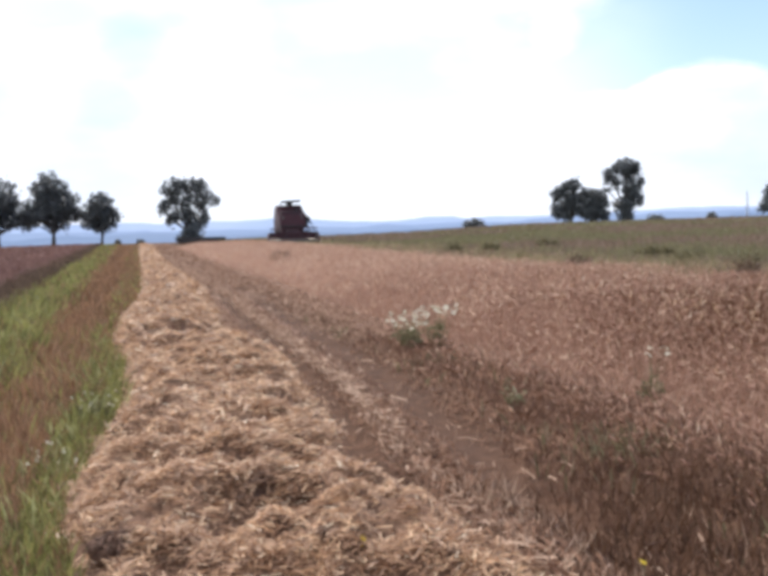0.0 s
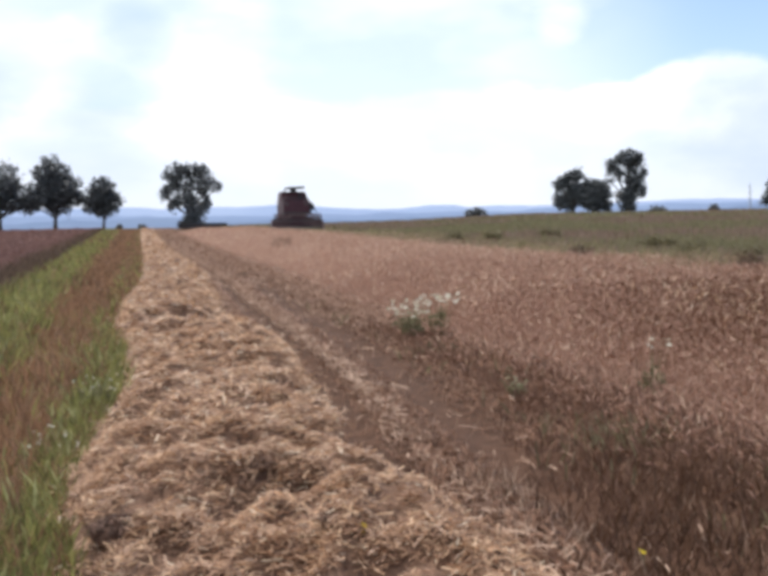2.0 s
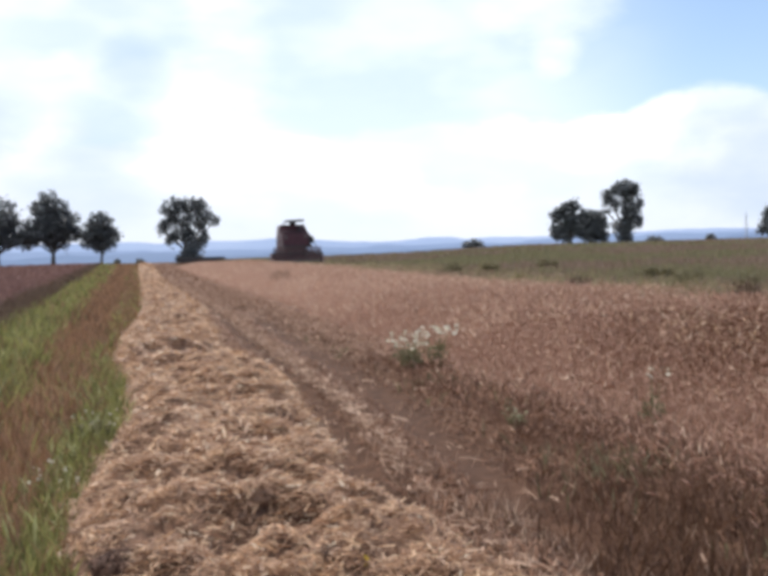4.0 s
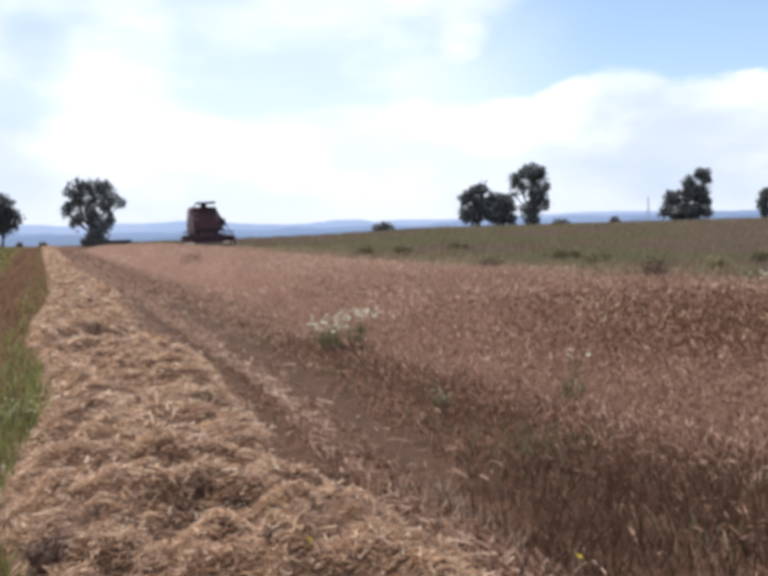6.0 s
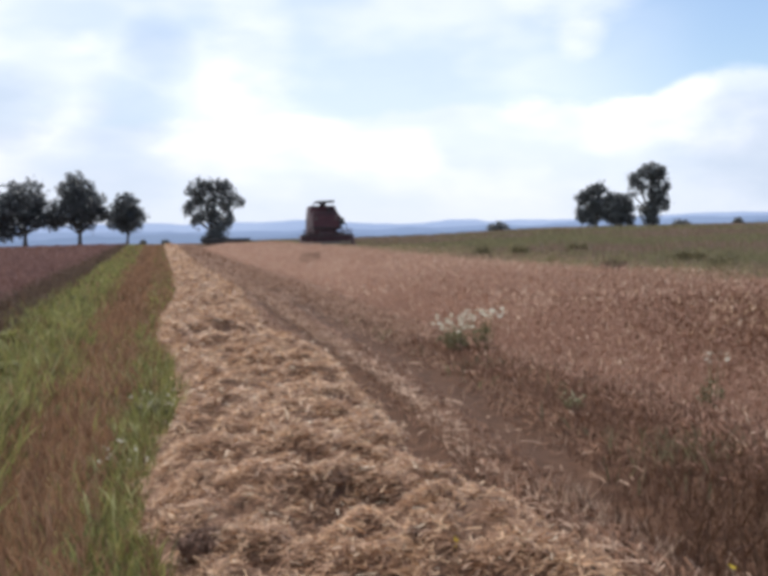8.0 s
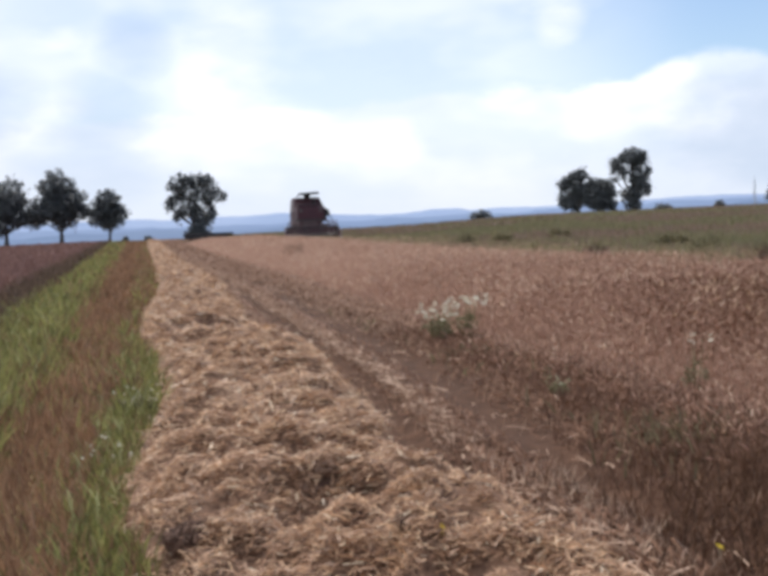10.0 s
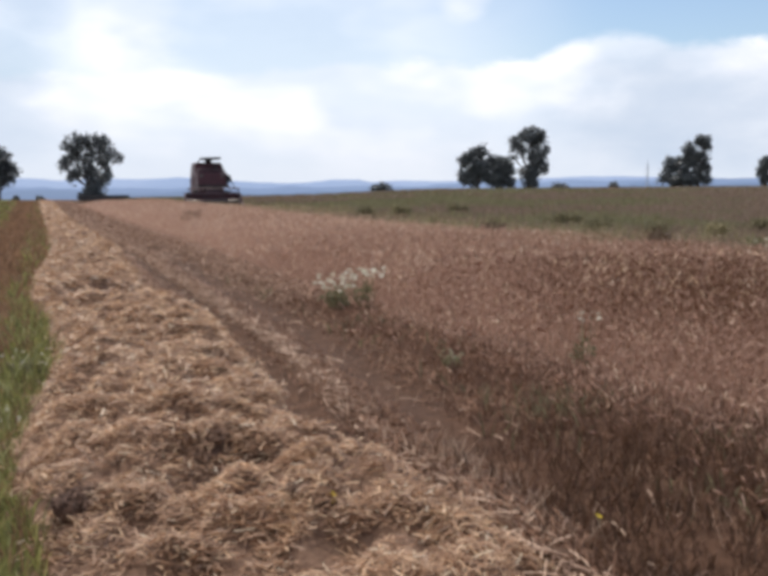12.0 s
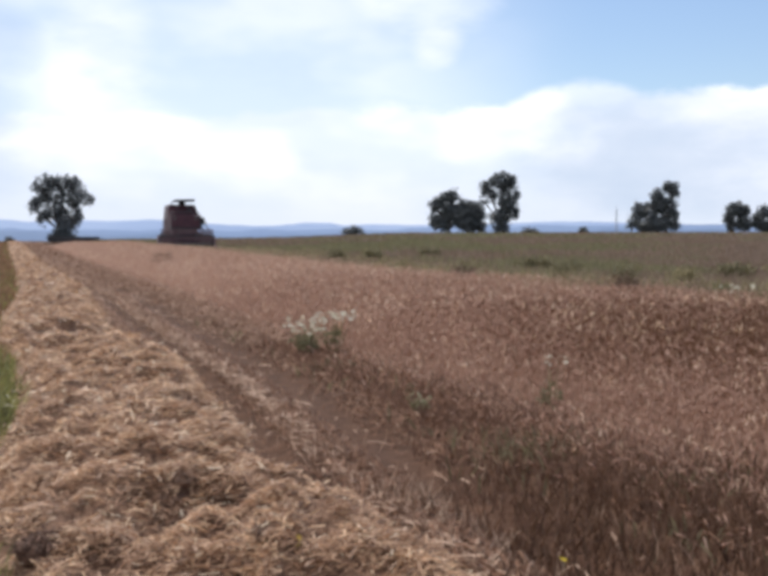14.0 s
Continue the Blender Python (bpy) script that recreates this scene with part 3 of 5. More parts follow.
    v, f, _ = join(*crushed[:3])
    tagged(tri_mesh("crushed_stubble", v, f, [material("crushed_straw", (0.118, 0.059, 0.037), (0.30, 0.163, 0.102), 12, 0.85, thin=0.15, island=True, vary=0.7)]), "brown stubble crushed flat by wheels", "stubble", kind="stuff")
    v, f, _ = join(*up)
    tagged(tri_mesh("stubble", v, f, [STUB]), "short pale stubble stalks in drilled rows", "stubble", kind="stuff")
    v, f, _ = join(*flat)
    tagged(tri_mesh("chaff", v, f, [CHAFF]), "scattered chaff and straw bits on the stubble", "straw", kind="stuff")


def crop_right(y):
    """Where the ripe strip ends and the weedy field begins."""
    return np.interp(y, [0, 18, 23, 35, 60, 95, 150], [13.5, 13.2, 12.5, 11.8, 12.2, 13.0, 13.0]) + 0.5 * np.sin(np.asarray(y) * 0.9) + 0.3 * np.sin(np.asarray(y) * 2.3)


def wheat_plants(rng, x, y, h, wid, stems, heads):
    n = len(x)
    xs = x + shift(y)
    base = np.stack([xs, y, height(xs, y)], 1)
    lean = np.stack([rng.normal(-0.03, 0.09, n), rng.normal(-0.03, 0.09, n)], 1)
    tip = base + np.concatenate([lean, h[:, None]], 1)
    stems.append(ribbons(base, tip, 0.006 * wid * rng.uniform(0.8, 1.6, n), -0.25 * np.concatenate([lean, 0 * h[:, None]], 1), rng))
    way = np.stack([lean[:, 0] * 0.5 + rng.normal(0, 0.015, n), lean[:, 1] * 0.5 + rng.normal(0, 0.015, n), rng.normal(0.06, 0.03, n)], 1)
    way *= (0.085 * rng.uniform(0.8, 1.25, n) * min(wid, 1.8) / (np.linalg.norm(way, axis=1) + 1e-6))[:, None]
    # with distance the ears become slim blades
    slim = rng.random(n) < smooth(y, 8, 32)
    heads.append(ribbons(tip[slim], (tip + way)[slim], 0.014 * wid * rng.uniform(0.8, 1.3, int(slim.sum())), np.zeros(3), rng))
    heads.append(ears(tip[~slim], way[~slim], 0.0068 * wid * rng.uniform(0.8, 1.3, int((~slim).sum()))))
    # dry flag leaves halfway up
    lf = rng.random(n) < 0.5 * (1 - smooth(y, 10, 32))
    bl = (base * 0.45 + tip * 0.55)[lf]
    out = np.stack([rng.normal(0, 0.08, lf.sum()), rng.normal(0, 0.08, lf.sum()), rng.normal(0.02, 0.06, lf.sum())], 1)
    stems.append(ribbons(bl, bl + out, 0.010 * wid, np.array([0, 0, 0.03]), rng))


def build_wheat():
    rng = np.random.default_rng(13)
    stems, heads, dim_red_stems, dim_red_heads = [], [], [], []
    for y0, y1, dens, wid in ((-12, 3.0, 45, 1.8), (3.0, 9, 420, 1.0), (9, 16, 270, 1.25), (16, 30, 270, 1.2), (30, 55, 250, 1.2), (55, 104, 125, 1.75)):
        x, y = scatter(rng, 2.6, 15.0, y0, y1, dens)
        edge = crop_left(y) - 0.12 + np.abs(rng.normal(0, 0.35, len(x))) + 0.10 * np.sin(y * 1.7) + 0.07 * np.sin(y * 4.1)
        keep = (x > edge) & (x + shift(y) < crop_right(y) - 0.3 + rng.normal(0, 1.0, len(x)) * (1.8 + 0.04 * y)) & ((x < y * 0.95 + 1.5) | (y < 3.0))
        keep &= rng.random(len(x)) < 0.16 - 0.05 * (1 - smooth(y, 6, 9)) + 0.84 * smooth(x - crop_left(y), 0.0, 1.1 + 1.3 * (1 - smooth(y, 8, 16)))
        # the combine has cleared its own bout on the far side
        keep &= ~((y > 84) & (x + shift(y) > 9.9))
        x, y = x[keep], y[keep]
        n = len(x)
        h = 0.56 + 0.08 * wobble(x, y, 0.9, 6) + 0.05 * wobble(x, y, 4.0, 9) + rng.normal(0, 0.04, n)
        h = h * np.where(rng.random(n) < 0.55, rng.uniform(0.45, 1.0, n), 1.0)
        h = h * (0.28 + 0.72 * smooth(x - crop_left(y), -0.1, 2.3 + 1.3 * (1 - smooth(y, 7, 15))))
        h = h * (0.70 + 0.30 * smooth(crop_right(y) - x - shift(y), 0.0, 4.0))
        thin = rng.random(n) < 0.25 + 0.75 * smooth(crop_right(y) - x - shift(y), 0.0, 3.5)
        x, y, h, n = x[thin], y[thin], h[thin], int(thin.sum())
        # near its edge the stand is thin and pale; further in it is redder
        # and darker: these plants' colours carry a drop in brightness
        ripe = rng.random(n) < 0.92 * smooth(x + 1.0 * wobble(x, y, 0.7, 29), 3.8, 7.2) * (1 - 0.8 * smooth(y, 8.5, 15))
        for pick, st, hd in ((~ripe, stems, heads), (ripe, dim_red_stems, dim_red_heads)):
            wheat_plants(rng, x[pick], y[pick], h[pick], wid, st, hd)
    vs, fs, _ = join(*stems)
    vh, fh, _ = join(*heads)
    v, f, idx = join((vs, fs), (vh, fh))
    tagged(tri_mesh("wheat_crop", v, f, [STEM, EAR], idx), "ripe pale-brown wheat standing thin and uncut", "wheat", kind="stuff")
    vs, fs, _ = join(*dim_red_stems)
    vh, fh, _ = join(*dim_red_heads)
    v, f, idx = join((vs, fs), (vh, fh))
    tagged(tri_mesh("wheat_crop", v, f, [DIM_RED_STEM, DIM_RED_EAR], idx), "reddish-brown wheat toned darker for dimmer light, standing uncut", "wheat", kind="stuff")


def grass_patch(name, rng, zones, mat, label, cat):
    out = []
    for x0, x1, y0, y1, dens, wid, hmin, hmax, test in zones:
        x, y = scatter(rng, x0, x1, y0, y1, dens)
        if test is not None:
            k = test(x, y)
            x, y = x[k], y[k]
        x = x + shift(y)
        n = len(x)
        base = np.stack([x, y, floor_z(x, y)], 1)
        h = rng.uniform(hmin, hmax, n) * (1 + 0.35 * wobble(x, y, 1.3, 7))
        tip = base + np.stack([rng.normal(0, 0.45, n) * h, rng.normal(0, 0.45, n) * h, h], 1)
        bend = np.stack([0 * h, 0 * h, 0.12 * h], 1)
        out.append(ribbons(base, tip, wid * rng.uniform(0.6, 1.5, n), bend, rng))
    v, f, _ = join(*out)
    tagged(tri_mesh(name, v, f, [mat]), label, cat, kind="stuff")


def left_edge(y):
    return -3.35 - 0.020 * np.asarray(y)


def build_verge():
    rng = np.random.default_rng(14)
    near = lambda x, y: rng.random(len(x)) < 0.75 + 0.6 * wobble(x, y, 2.0, 21)
    inner = lambda x, y: (x < swath_left(y) - 0.02 + 0.10 * wobble(x, y, 2.5, 5)) & near(x, y)
    outer = lambda x, y: (x < -1.36 - 0.013 * y + rng.normal(0, 0.12, len(x)) + 0.18 * wobble(x, y, 1.1, 24)) & (x > left_edge(y) + 0.75 + 0.15 * wobble(x, y, 1.5, 22)) & near(x, y)
    grass_patch("green_verge", rng, [
        (-0.75, -0.20, 3.2, 9, 1500, 0.0085, 0.06, 0.19, inner), (-0.68, -0.10, 9, 15.5, 700, 0.013, 0.08, 0.22, inner),
        (-0.75, -0.10, 15, 45, 40, 0.035, 0.10, 0.24, inner), (-1.0, -0.1, 45, 150, 7, 0.09, 0.12, 0.22, inner),
        (-1.9, -0.8, 3.2, 18, 35, 0.012, 0.08, 0.22, None), (-0.86, -0.3, -12, 3.2, 160, 0.02, 0.08, 0.2, None), (-3.4, -1.6, -12, 5, 130, 0.02, 0.12, 0.3, None),
        (-3.9, -1.30, 5, 14, 480, 0.013, 0.12, 0.34, outer), (-4.2, -1.40, 14, 30, 230, 0.024, 0.14, 0.36, outer),
        (-4.8, -1.65, 30, 70, 45, 0.055, 0.14, 0.34, outer), (-7.0, -1.7, 70, 165, 9, 0.13, 0.16, 0.34, outer)],
        GREEN, "lush green grass and weeds along the field margin", "grass")
    grass_patch("pale_verge_weeds", rng, [(-0.80, -0.25, 3.2, 9, 75, 0.014, 0.10, 0.24, inner), (-0.70, -0.20, 9, 15.5, 50, 0.018, 0.10, 0.26, inner), (-3.6, -1.6, 8, 22, 28, 0.018, 0.15, 0.36, outer)],
                material("pale_leaf_green", (0.24, 0.25, 0.10), (0.52, 0.52, 0.26), 10, 0.6, thin=0.4, island=True), "pale leafy weeds flecking the green verge", "weeds")
    # dark blades put the shaded side of the neighbouring crop into colour
    side = lambda x, y: np.abs(x - left_edge(y) - 0.38) < 0.34 + 0.16 * np.abs(rng.normal(0, 1, len(x)))
    grass_patch("shaded_crop_edge", rng, [(-4.6, -2.8, 6, 20, 420, 0.016, 0.20, 0.36, side), (-5.0, -2.8, 20, 50, 200, 0.03, 0.24, 0.40, side), (-6.8, -3.2, 50, 165, 40, 0.08, 0.26, 0.42, side)],
                BROWN_WEED, "dark brown blades toned as the shaded side of the neighbouring crop", "grass")
    thin = lambda x, y: (x < swath_left(y) - 0.04) & (rng.random(len(x)) < 0.8 + 0.5 * wobble(x, y, 1.6, 23))
    grass_patch("dry_verge", rng, [
        (-1.62, -0.70, 3.2, 10, 640, 0.009, 0.06, 0.21, thin), (-1.66, -0.40, 10, 22, 280, 0.015, 0.07, 0.22, thin),
        (-2.0, -0.1, 22, 60, 80, 0.035, 0.10, 0.26, thin), (-2.9, -0.1, 60, 160, 16, 0.10, 0.10, 0.25, thin),
        (-3.6, -1.5, 5, 20, 60, 0.012, 0.15, 0.34, None), (-3.4, -1.5, 20, 60, 12, 0.03, 0.15, 0.34, None), (-4.2, -1.6, 60, 160, 5, 0.08, 0.15, 0.34, None), (-1.8, -0.8, -12, 3.2, 130, 0.018, 0.1, 0.28, None), (-0.85, -0.2, 3.2, 9, 420, 0.008, 0.05, 0.19, thin)],
        DRY, "dry brown grass between the green strips", "grass")


def build_left_crop():
    rng = np.random.default_rng(15)
    inside = lambda x, y: (x < left_edge(y) + 0.15 * np.sin(y * 0.8)) & (x > -0.24 * y - 4)
    grass_patch("rust_crop", rng, [(-9, -3.4, -12, 8, 60, 0.03, 0.24, 0.36, None),
        (-9, -3.3, 8, 30, 150, 0.03, 0.24, 0.36, inside), (-19, -3.5, 30, 70, 40, 0.07, 0.26, 0.38, inside),
        (-46, -4.0, 70, 168, 9, 0.20, 0.28, 0.40, inside)],
        RUST_CROP, "low reddish-brown ripe crop in the neighbouring field", "crop")


def build_weeds():
    rng = np.random.default_rng(16)
    field = lambda x, y: (x + shift(y) > crop_right(y) + 1.5 - 9.0 * rng.random(len(x)) ** 1.6) & (x < 0.93 * y + 6)
    lush = lambda x, y: 1.3 * wobble(x, y, 0.16, 31) + 0.8 * wobble(x, y, 0.55, 32)
    pick_g = lambda x, y: field(x, y) & (lush(x, y) + rng.normal(0, 0.15, len(x)) + 0.25 * np.exp(-((x - 14) / 6) ** 2) > -0.02)
    pick_d = lambda x, y: field(x, y) & (lush(x, y) + rng.normal(0, 0.15, len(x)) < 0.10)
    zones = lambda t, k: [(13, 22, -12, 10, 20 * k, 0.04, 0.2, 0.5, None), (7.5, 22, 10, 24, 75 * k, 0.020, 0.20, 0.50, t), (7.2, 42, 24, 45, 44 * k, 0.034, 0.20, 0.50, t),
                          (8, 82, 45, 90, 17 * k, 0.065, 0.20, 0.46, t), (11, 165, 90, 176, 5 * k, 0.16, 0.22, 0.46, t)]
    grass_patch("weedy_green", rng, zones(pick_g, 1.0), WEED, "rank green weeds overgrowing the fallow field", "weeds")
    belt = lambda x, y: (np.abs(x + shift(y) - crop_right(y) - 0.9) < 4.5 * rng.random(len(x))) & (wobble(x, y, 0.8, 35) + rng.normal(0, 0.2, len(x)) > 0.0)
    grass_patch("pale_margin", rng, [(8, 19, 12, 30, 85, 0.016, 0.35, 0.62, belt), (8, 18, 30, 60, 42, 0.034, 0.35, 0.62, belt), (8, 18, 60, 100, 14, 0.07, 0.35, 0.6, belt)], PALE_WEED, "pale bleached grass where crop meets fallow", "grass")
    grass_patch("weedy_dry", rng, zones(pick_d, 1.1), WEED_DRY, "brown dried weeds in the fallow field", "weeds")


def build_undergrowth():
    rng = np.random.default_rng(17)
    foot = lambda x, y: x < 2.70 + 0.85 * (1 - smooth(y, 7, 14)) + 0.25 * wobble(x, y, 3.0, 12) + np.abs(rng.normal(0, 0.35, len(x))) * (1 + 1.6 * (1 - smooth(y, 6, 12)))
    spots = lambda x, y: foot(x, y) & (wobble(x, y, 2.6, 14) + rng.normal(0, 0.2, len(x)) > 0.5)
    near_foot = lambda x, y: x > 1.62 + 0.22 * (y - 3.2) + 0.2 * wobble(x, y, 3.0, 15)
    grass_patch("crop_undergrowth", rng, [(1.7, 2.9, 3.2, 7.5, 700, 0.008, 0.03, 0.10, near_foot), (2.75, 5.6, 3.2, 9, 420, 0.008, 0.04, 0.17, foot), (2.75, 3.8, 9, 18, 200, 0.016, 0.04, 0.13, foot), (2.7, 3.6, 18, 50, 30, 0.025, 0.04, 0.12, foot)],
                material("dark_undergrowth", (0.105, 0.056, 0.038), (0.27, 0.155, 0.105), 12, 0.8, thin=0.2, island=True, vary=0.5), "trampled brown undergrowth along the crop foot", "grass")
    grass_patch("foot_weeds", rng, [(2.0, 4.4, 3.2, 6.5, 200, 0.013, 0.04, 0.13, lambda x, y: near_foot(x, y) & (wobble(x, y, 2.6, 14) + rng.normal(0, 0.2, len(x)) > 0.5)), (2.55, 5.4, 3.2, 9, 230, 0.012, 0.05, 0.17, spots), (2.6, 3.6, 9, 18, 110, 0.018, 0.05, 0.16, spots)],
                DARK_WEED, "small green weeds along the crop foot", "weeds")
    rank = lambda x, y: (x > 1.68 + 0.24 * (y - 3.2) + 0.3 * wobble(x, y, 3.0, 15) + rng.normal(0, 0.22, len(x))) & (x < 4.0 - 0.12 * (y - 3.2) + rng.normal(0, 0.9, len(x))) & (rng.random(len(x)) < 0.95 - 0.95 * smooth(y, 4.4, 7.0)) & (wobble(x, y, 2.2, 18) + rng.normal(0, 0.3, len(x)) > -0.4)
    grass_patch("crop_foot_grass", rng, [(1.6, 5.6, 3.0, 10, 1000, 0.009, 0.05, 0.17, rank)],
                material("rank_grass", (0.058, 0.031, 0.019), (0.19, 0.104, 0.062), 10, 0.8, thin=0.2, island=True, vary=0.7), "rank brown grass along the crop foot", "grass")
    stray = lambda x, y: (x + shift(y) < crop_right(y)) & (wobble(x, y, 0.7, 19) + rng.normal(0, 0.2, len(x)) > 0.1)
    grass_patch("grass_in_crop", rng, [(5.5, 11, 6, 16, 16, 0.010, 0.42, 0.62, stray), (5.5, 11, 16, 34, 9, 0.018, 0.42, 0.62, stray), (5.8, 12, 34, 84, 4, 0.035, 0.45, 0.62, stray)],
                WEED_DRY, "thin dry grass showing through the wheat", "grass")


build_swath()
build_stubble()
build_undergrowth()
build_wheat()
build_verge()
build_left_crop()
build_weeds()


# ---- trees ----


def leaf_cloud(name, lobes, count, size, seed, parent, mat=None):
    """Leaf clumps on and inside uneven lobes (x, y, z, rx, rz): small bent leaves in threes."""
    rng = np.random.default_rng(seed)
    vol = np.array([l[3] ** 2 * l[4] for l in lobes])
    pick = rng.choice(len(lobes), count, p=vol / vol.sum())
    lb = np.array(lobes)[pick]
    d = rng.normal(0, 1, (count, 3))
    d /= np.linalg.norm(d, axis=1)[:, None]
    bump = 1 + 0.20 * np.sin(d[:, 0] * 5 + pick * 2 + seed) * np.cos(d[:, 2] * 6 + seed) + 0.14 * np.sin(d[:, 2] * 11 + d[:, 0] * 9 + seed)
    r = bump * rng.uniform(0.05, 1.0, count) ** 0.33
    c = lb[:, :3] + d * r[:, None] * np.stack([lb[:, 3], lb[:, 3], lb[:, 4]], 1)
    hole = np.sin(c[:, 0] * 2.3 + seed) * np.sin(c[:, 2] * 2.1 + seed * 2) * np.sin(c[:, 1] * 0.7 + seed) > 0.40
    c = c[~hole]
    pieces = []
    for k in range(3):
        a = rng.normal(0, 1, (len(c), 3))
        a /= np.linalg.norm(a, axis=1)[:, None]
        s = size * rng.uniform(0.6, 1.4, len(c))
        pieces.append(slips(c + rng.normal(0, size * 0.6, c.shape), a * s[:, None], s * 0.75, s * 0.15, rng))
    v, f, _ = join(*pieces)
    ob = tri_mesh(name, v, f, [mat or LEAF])
    ob.parent = parent
    return ob


def tree(az, trunk_h, lobes, seed, label, dist=170.0, r=0.32, group="field trees", count=1500, size=0.32, grow=1.0):
    """lobes in degrees off the trunk and above eye level: (d_az, el, half width, half height)."""
    x, y = dist * math.sin(radians(az)), dist * math.cos(radians(az))
    z0 = float(height(x, y))
    s = dist * math.tan(radians(1.0))
    t = thing("tree", x, y, z0, label, "tree", group)
    ca, sa_ = math.cos(radians(az)), -math.sin(radians(az))
    rng = random.Random(seed)
    L = []
    for da, el, w, h in lobes:
        off = rng.uniform(-0.25, 0.25) * w * s
        L.append((da * s * ca - off * sa_, da * s * sa_ + off * ca, 1.6 + el * s - z0, w * s * 0.99 * grow, h * s * 0.96 * grow))
    bm = B()
    p, q = Vector((0, 0, -0.3)), Vector((0.1, 0, trunk_h))
    rod(bm, p, (0.03, 0, trunk_h * 0.35), r * 1.35, r, 9)
    rod(bm, (0.03, 0, trunk_h * 0.35), q, r, r * 0.75, 9)
    part("trunk", bm, BARK, t)
    for l in L:
        bm = B()
        c = Vector(l[:3])
        mid = (q + c) / 2 + Vector((0, 0, -0.1 * l[4]))
        rod(bm, q - Vector((0, 0, 0.25)), mid, r * 0.5, r * 0.32, 7), rod(bm, mid, c, r * 0.32, r * 0.12, 7)
        for k in range(5):
            a = rng.uniform(0, 6.28)
            rod(bm, mid.lerp(c, rng.random()), c + Vector((math.cos(a) * l[3] * 0.7, math.sin(a) * l[3] * 0.7, rng.uniform(-0.5, 0.6) * l[4])), r * 0.16, r * 0.05, 5)
        part("limb", bm, BARK, t)
    tagged(leaf_cloud("crown", L, count, size, seed, t), kind="stuff")
    return t


tree(-7.62, 2.3, [(-1.35, 1.3, .7, .85), (-1.3, .45, .6, .6), (0, 1.95, 1.05, 1.0), (-0.75, 1.4, .75, .8), (0.8, 1.25, .7, .75), (0.2, 0.9, .8, .5), (-.9, .5, .5, .6), (1.3, .9, .5, .45), (-.55, .25, .45, .35)], 1, "broad dark-green field tree with a spreading crown", grow=1.10, count=3720)
tree(-4.92, 2.2, [(-.1, 2.3, .85, .95), (0.35, 1.6, .95, .8), (-.75, 1.3, .7, .7), (0.95, 1.2, .5, .5), (0, 0.8, .6, .35), (-1.2, .95, .5, .42), (.4, .6, .36, .3)], 2, "tall dark-green field tree with a rounded crown and bare trunk", grow=1.10, count=3360)
tree(-2.5, 1.7, [(0, 1.55, .62, .62), (-.45, 0.95, .52, .55), (.45, 1.0, .5, .6), (0, .55, .5, .35)], 3, "small dark-green tree with a round crown", r=0.22, grow=1.10, count=1530)
tree(2.02, 1.8, [(-1.23, 2.21, .23, .42), (-.62, 2.43, .54, .54), (.08, 2.56, .39, .42), (.6, 2.43, .45, .5), (1.38, 1.73, .31, .35), (1.12, 2.21, .23, .23), (-1.36, 1.26, .3, .42), (-.92, 1.69, .48, .44), (-.88, .73, .33, .5),
     (-.05, 1.78, .44, .44), (.69, 1.69, .44, .52), (-.36, .99, .44, .37), (.77, .73, .35, .5), (.08, .86, .3, .52), (.21, .21, .52, .45), (-.14, -.18, .5, .2), (.56, -.18, .36, .2)], 4,
     "solitary round-crowned tree thick to its foot", count=1960)
tree(22.5, 1.5, [(-.73, 1.42, .32, .42), (-.68, .63, .35, .53), (.15, 1.95, .46, .3), (-.29, 1.77, .35, .32), (-.03, 1.25, .42, .44), (-.16, .54, .48, .48), (.41, .89, .35, .53)], 5, "dense dark tree leafy down to the ground", count=1580)
tree(23.84, 1.2, [(-.11, 1.11, .61, .58), (-.59, 1.42, .33, .32), (.33, .89, .32, .53), (-.28, .41, .61, .41), (.37, .32, .3, .33), (-.77, .72, .26, .44)], 6, "low bushy dark tree beside a taller one", r=0.24, count=1420)
tree(25.43, 1.6, [(-.13, 2.79, .61, .41), (-.92, 2.43, .44, .32), (.44, 2.7, .3, .35), (-.66, 1.99, .46, .3), (.09, 2.13, .32, .41), (.65, 1.99, .23, .41), (-1.01, 1.64, .23, .12), (.22, 1.47, .51, .48), (.7, 1.07, .23, .44),
     (-.05, .8, .51, .44), (-.13, .32, .48, .32), (-.7, .89, .26, .11)], 7, "tall uneven tree leaning over its neighbours", count=1670)
tree(32.74, 1.2, [(-.6, .32, .2, .3), (-.1, 1.16, .35, .44), (-.3, .72, .3, .41), (.41, 1.07, .42, .53), (.36, .36, .71, .41), (.95, .45, .42, .44)], 8, "dense dark tree with a low crown", count=1420)
tree(33.94, 1.5, [(-.42, 1.86, .32, .41), (.21, 2.32, .38, .32), (.42, 2.04, .25, .35), (-.08, 1.6, .5, .21), (.38, 1.64, .22, .23), (-.25, 1.25, .38, .32), (.33, .98, .33, .44), (.42, .36, .28, .39)], 9, "slim tall tree rising behind a bushy one", count=1160)
tree(37.25, 1.3, [(.21, 1.16, .47, .33), (-.17, .63, .25, .41), (.62, 1.07, .25, .35), (.54, .45, .37, .35), (-.05, .28, .2, .21)], 10, "low round dark tree on the crest", count=1000)
tree(38.9, 1.2, [(-.15, .89, .38, .41), (.31, .98, .3, .35), (-.44, .54, .28, .41), (.14, .36, .5, .35), (.7, .8, .4, .4)], 11, "low round dark tree on the crest", count=1000)


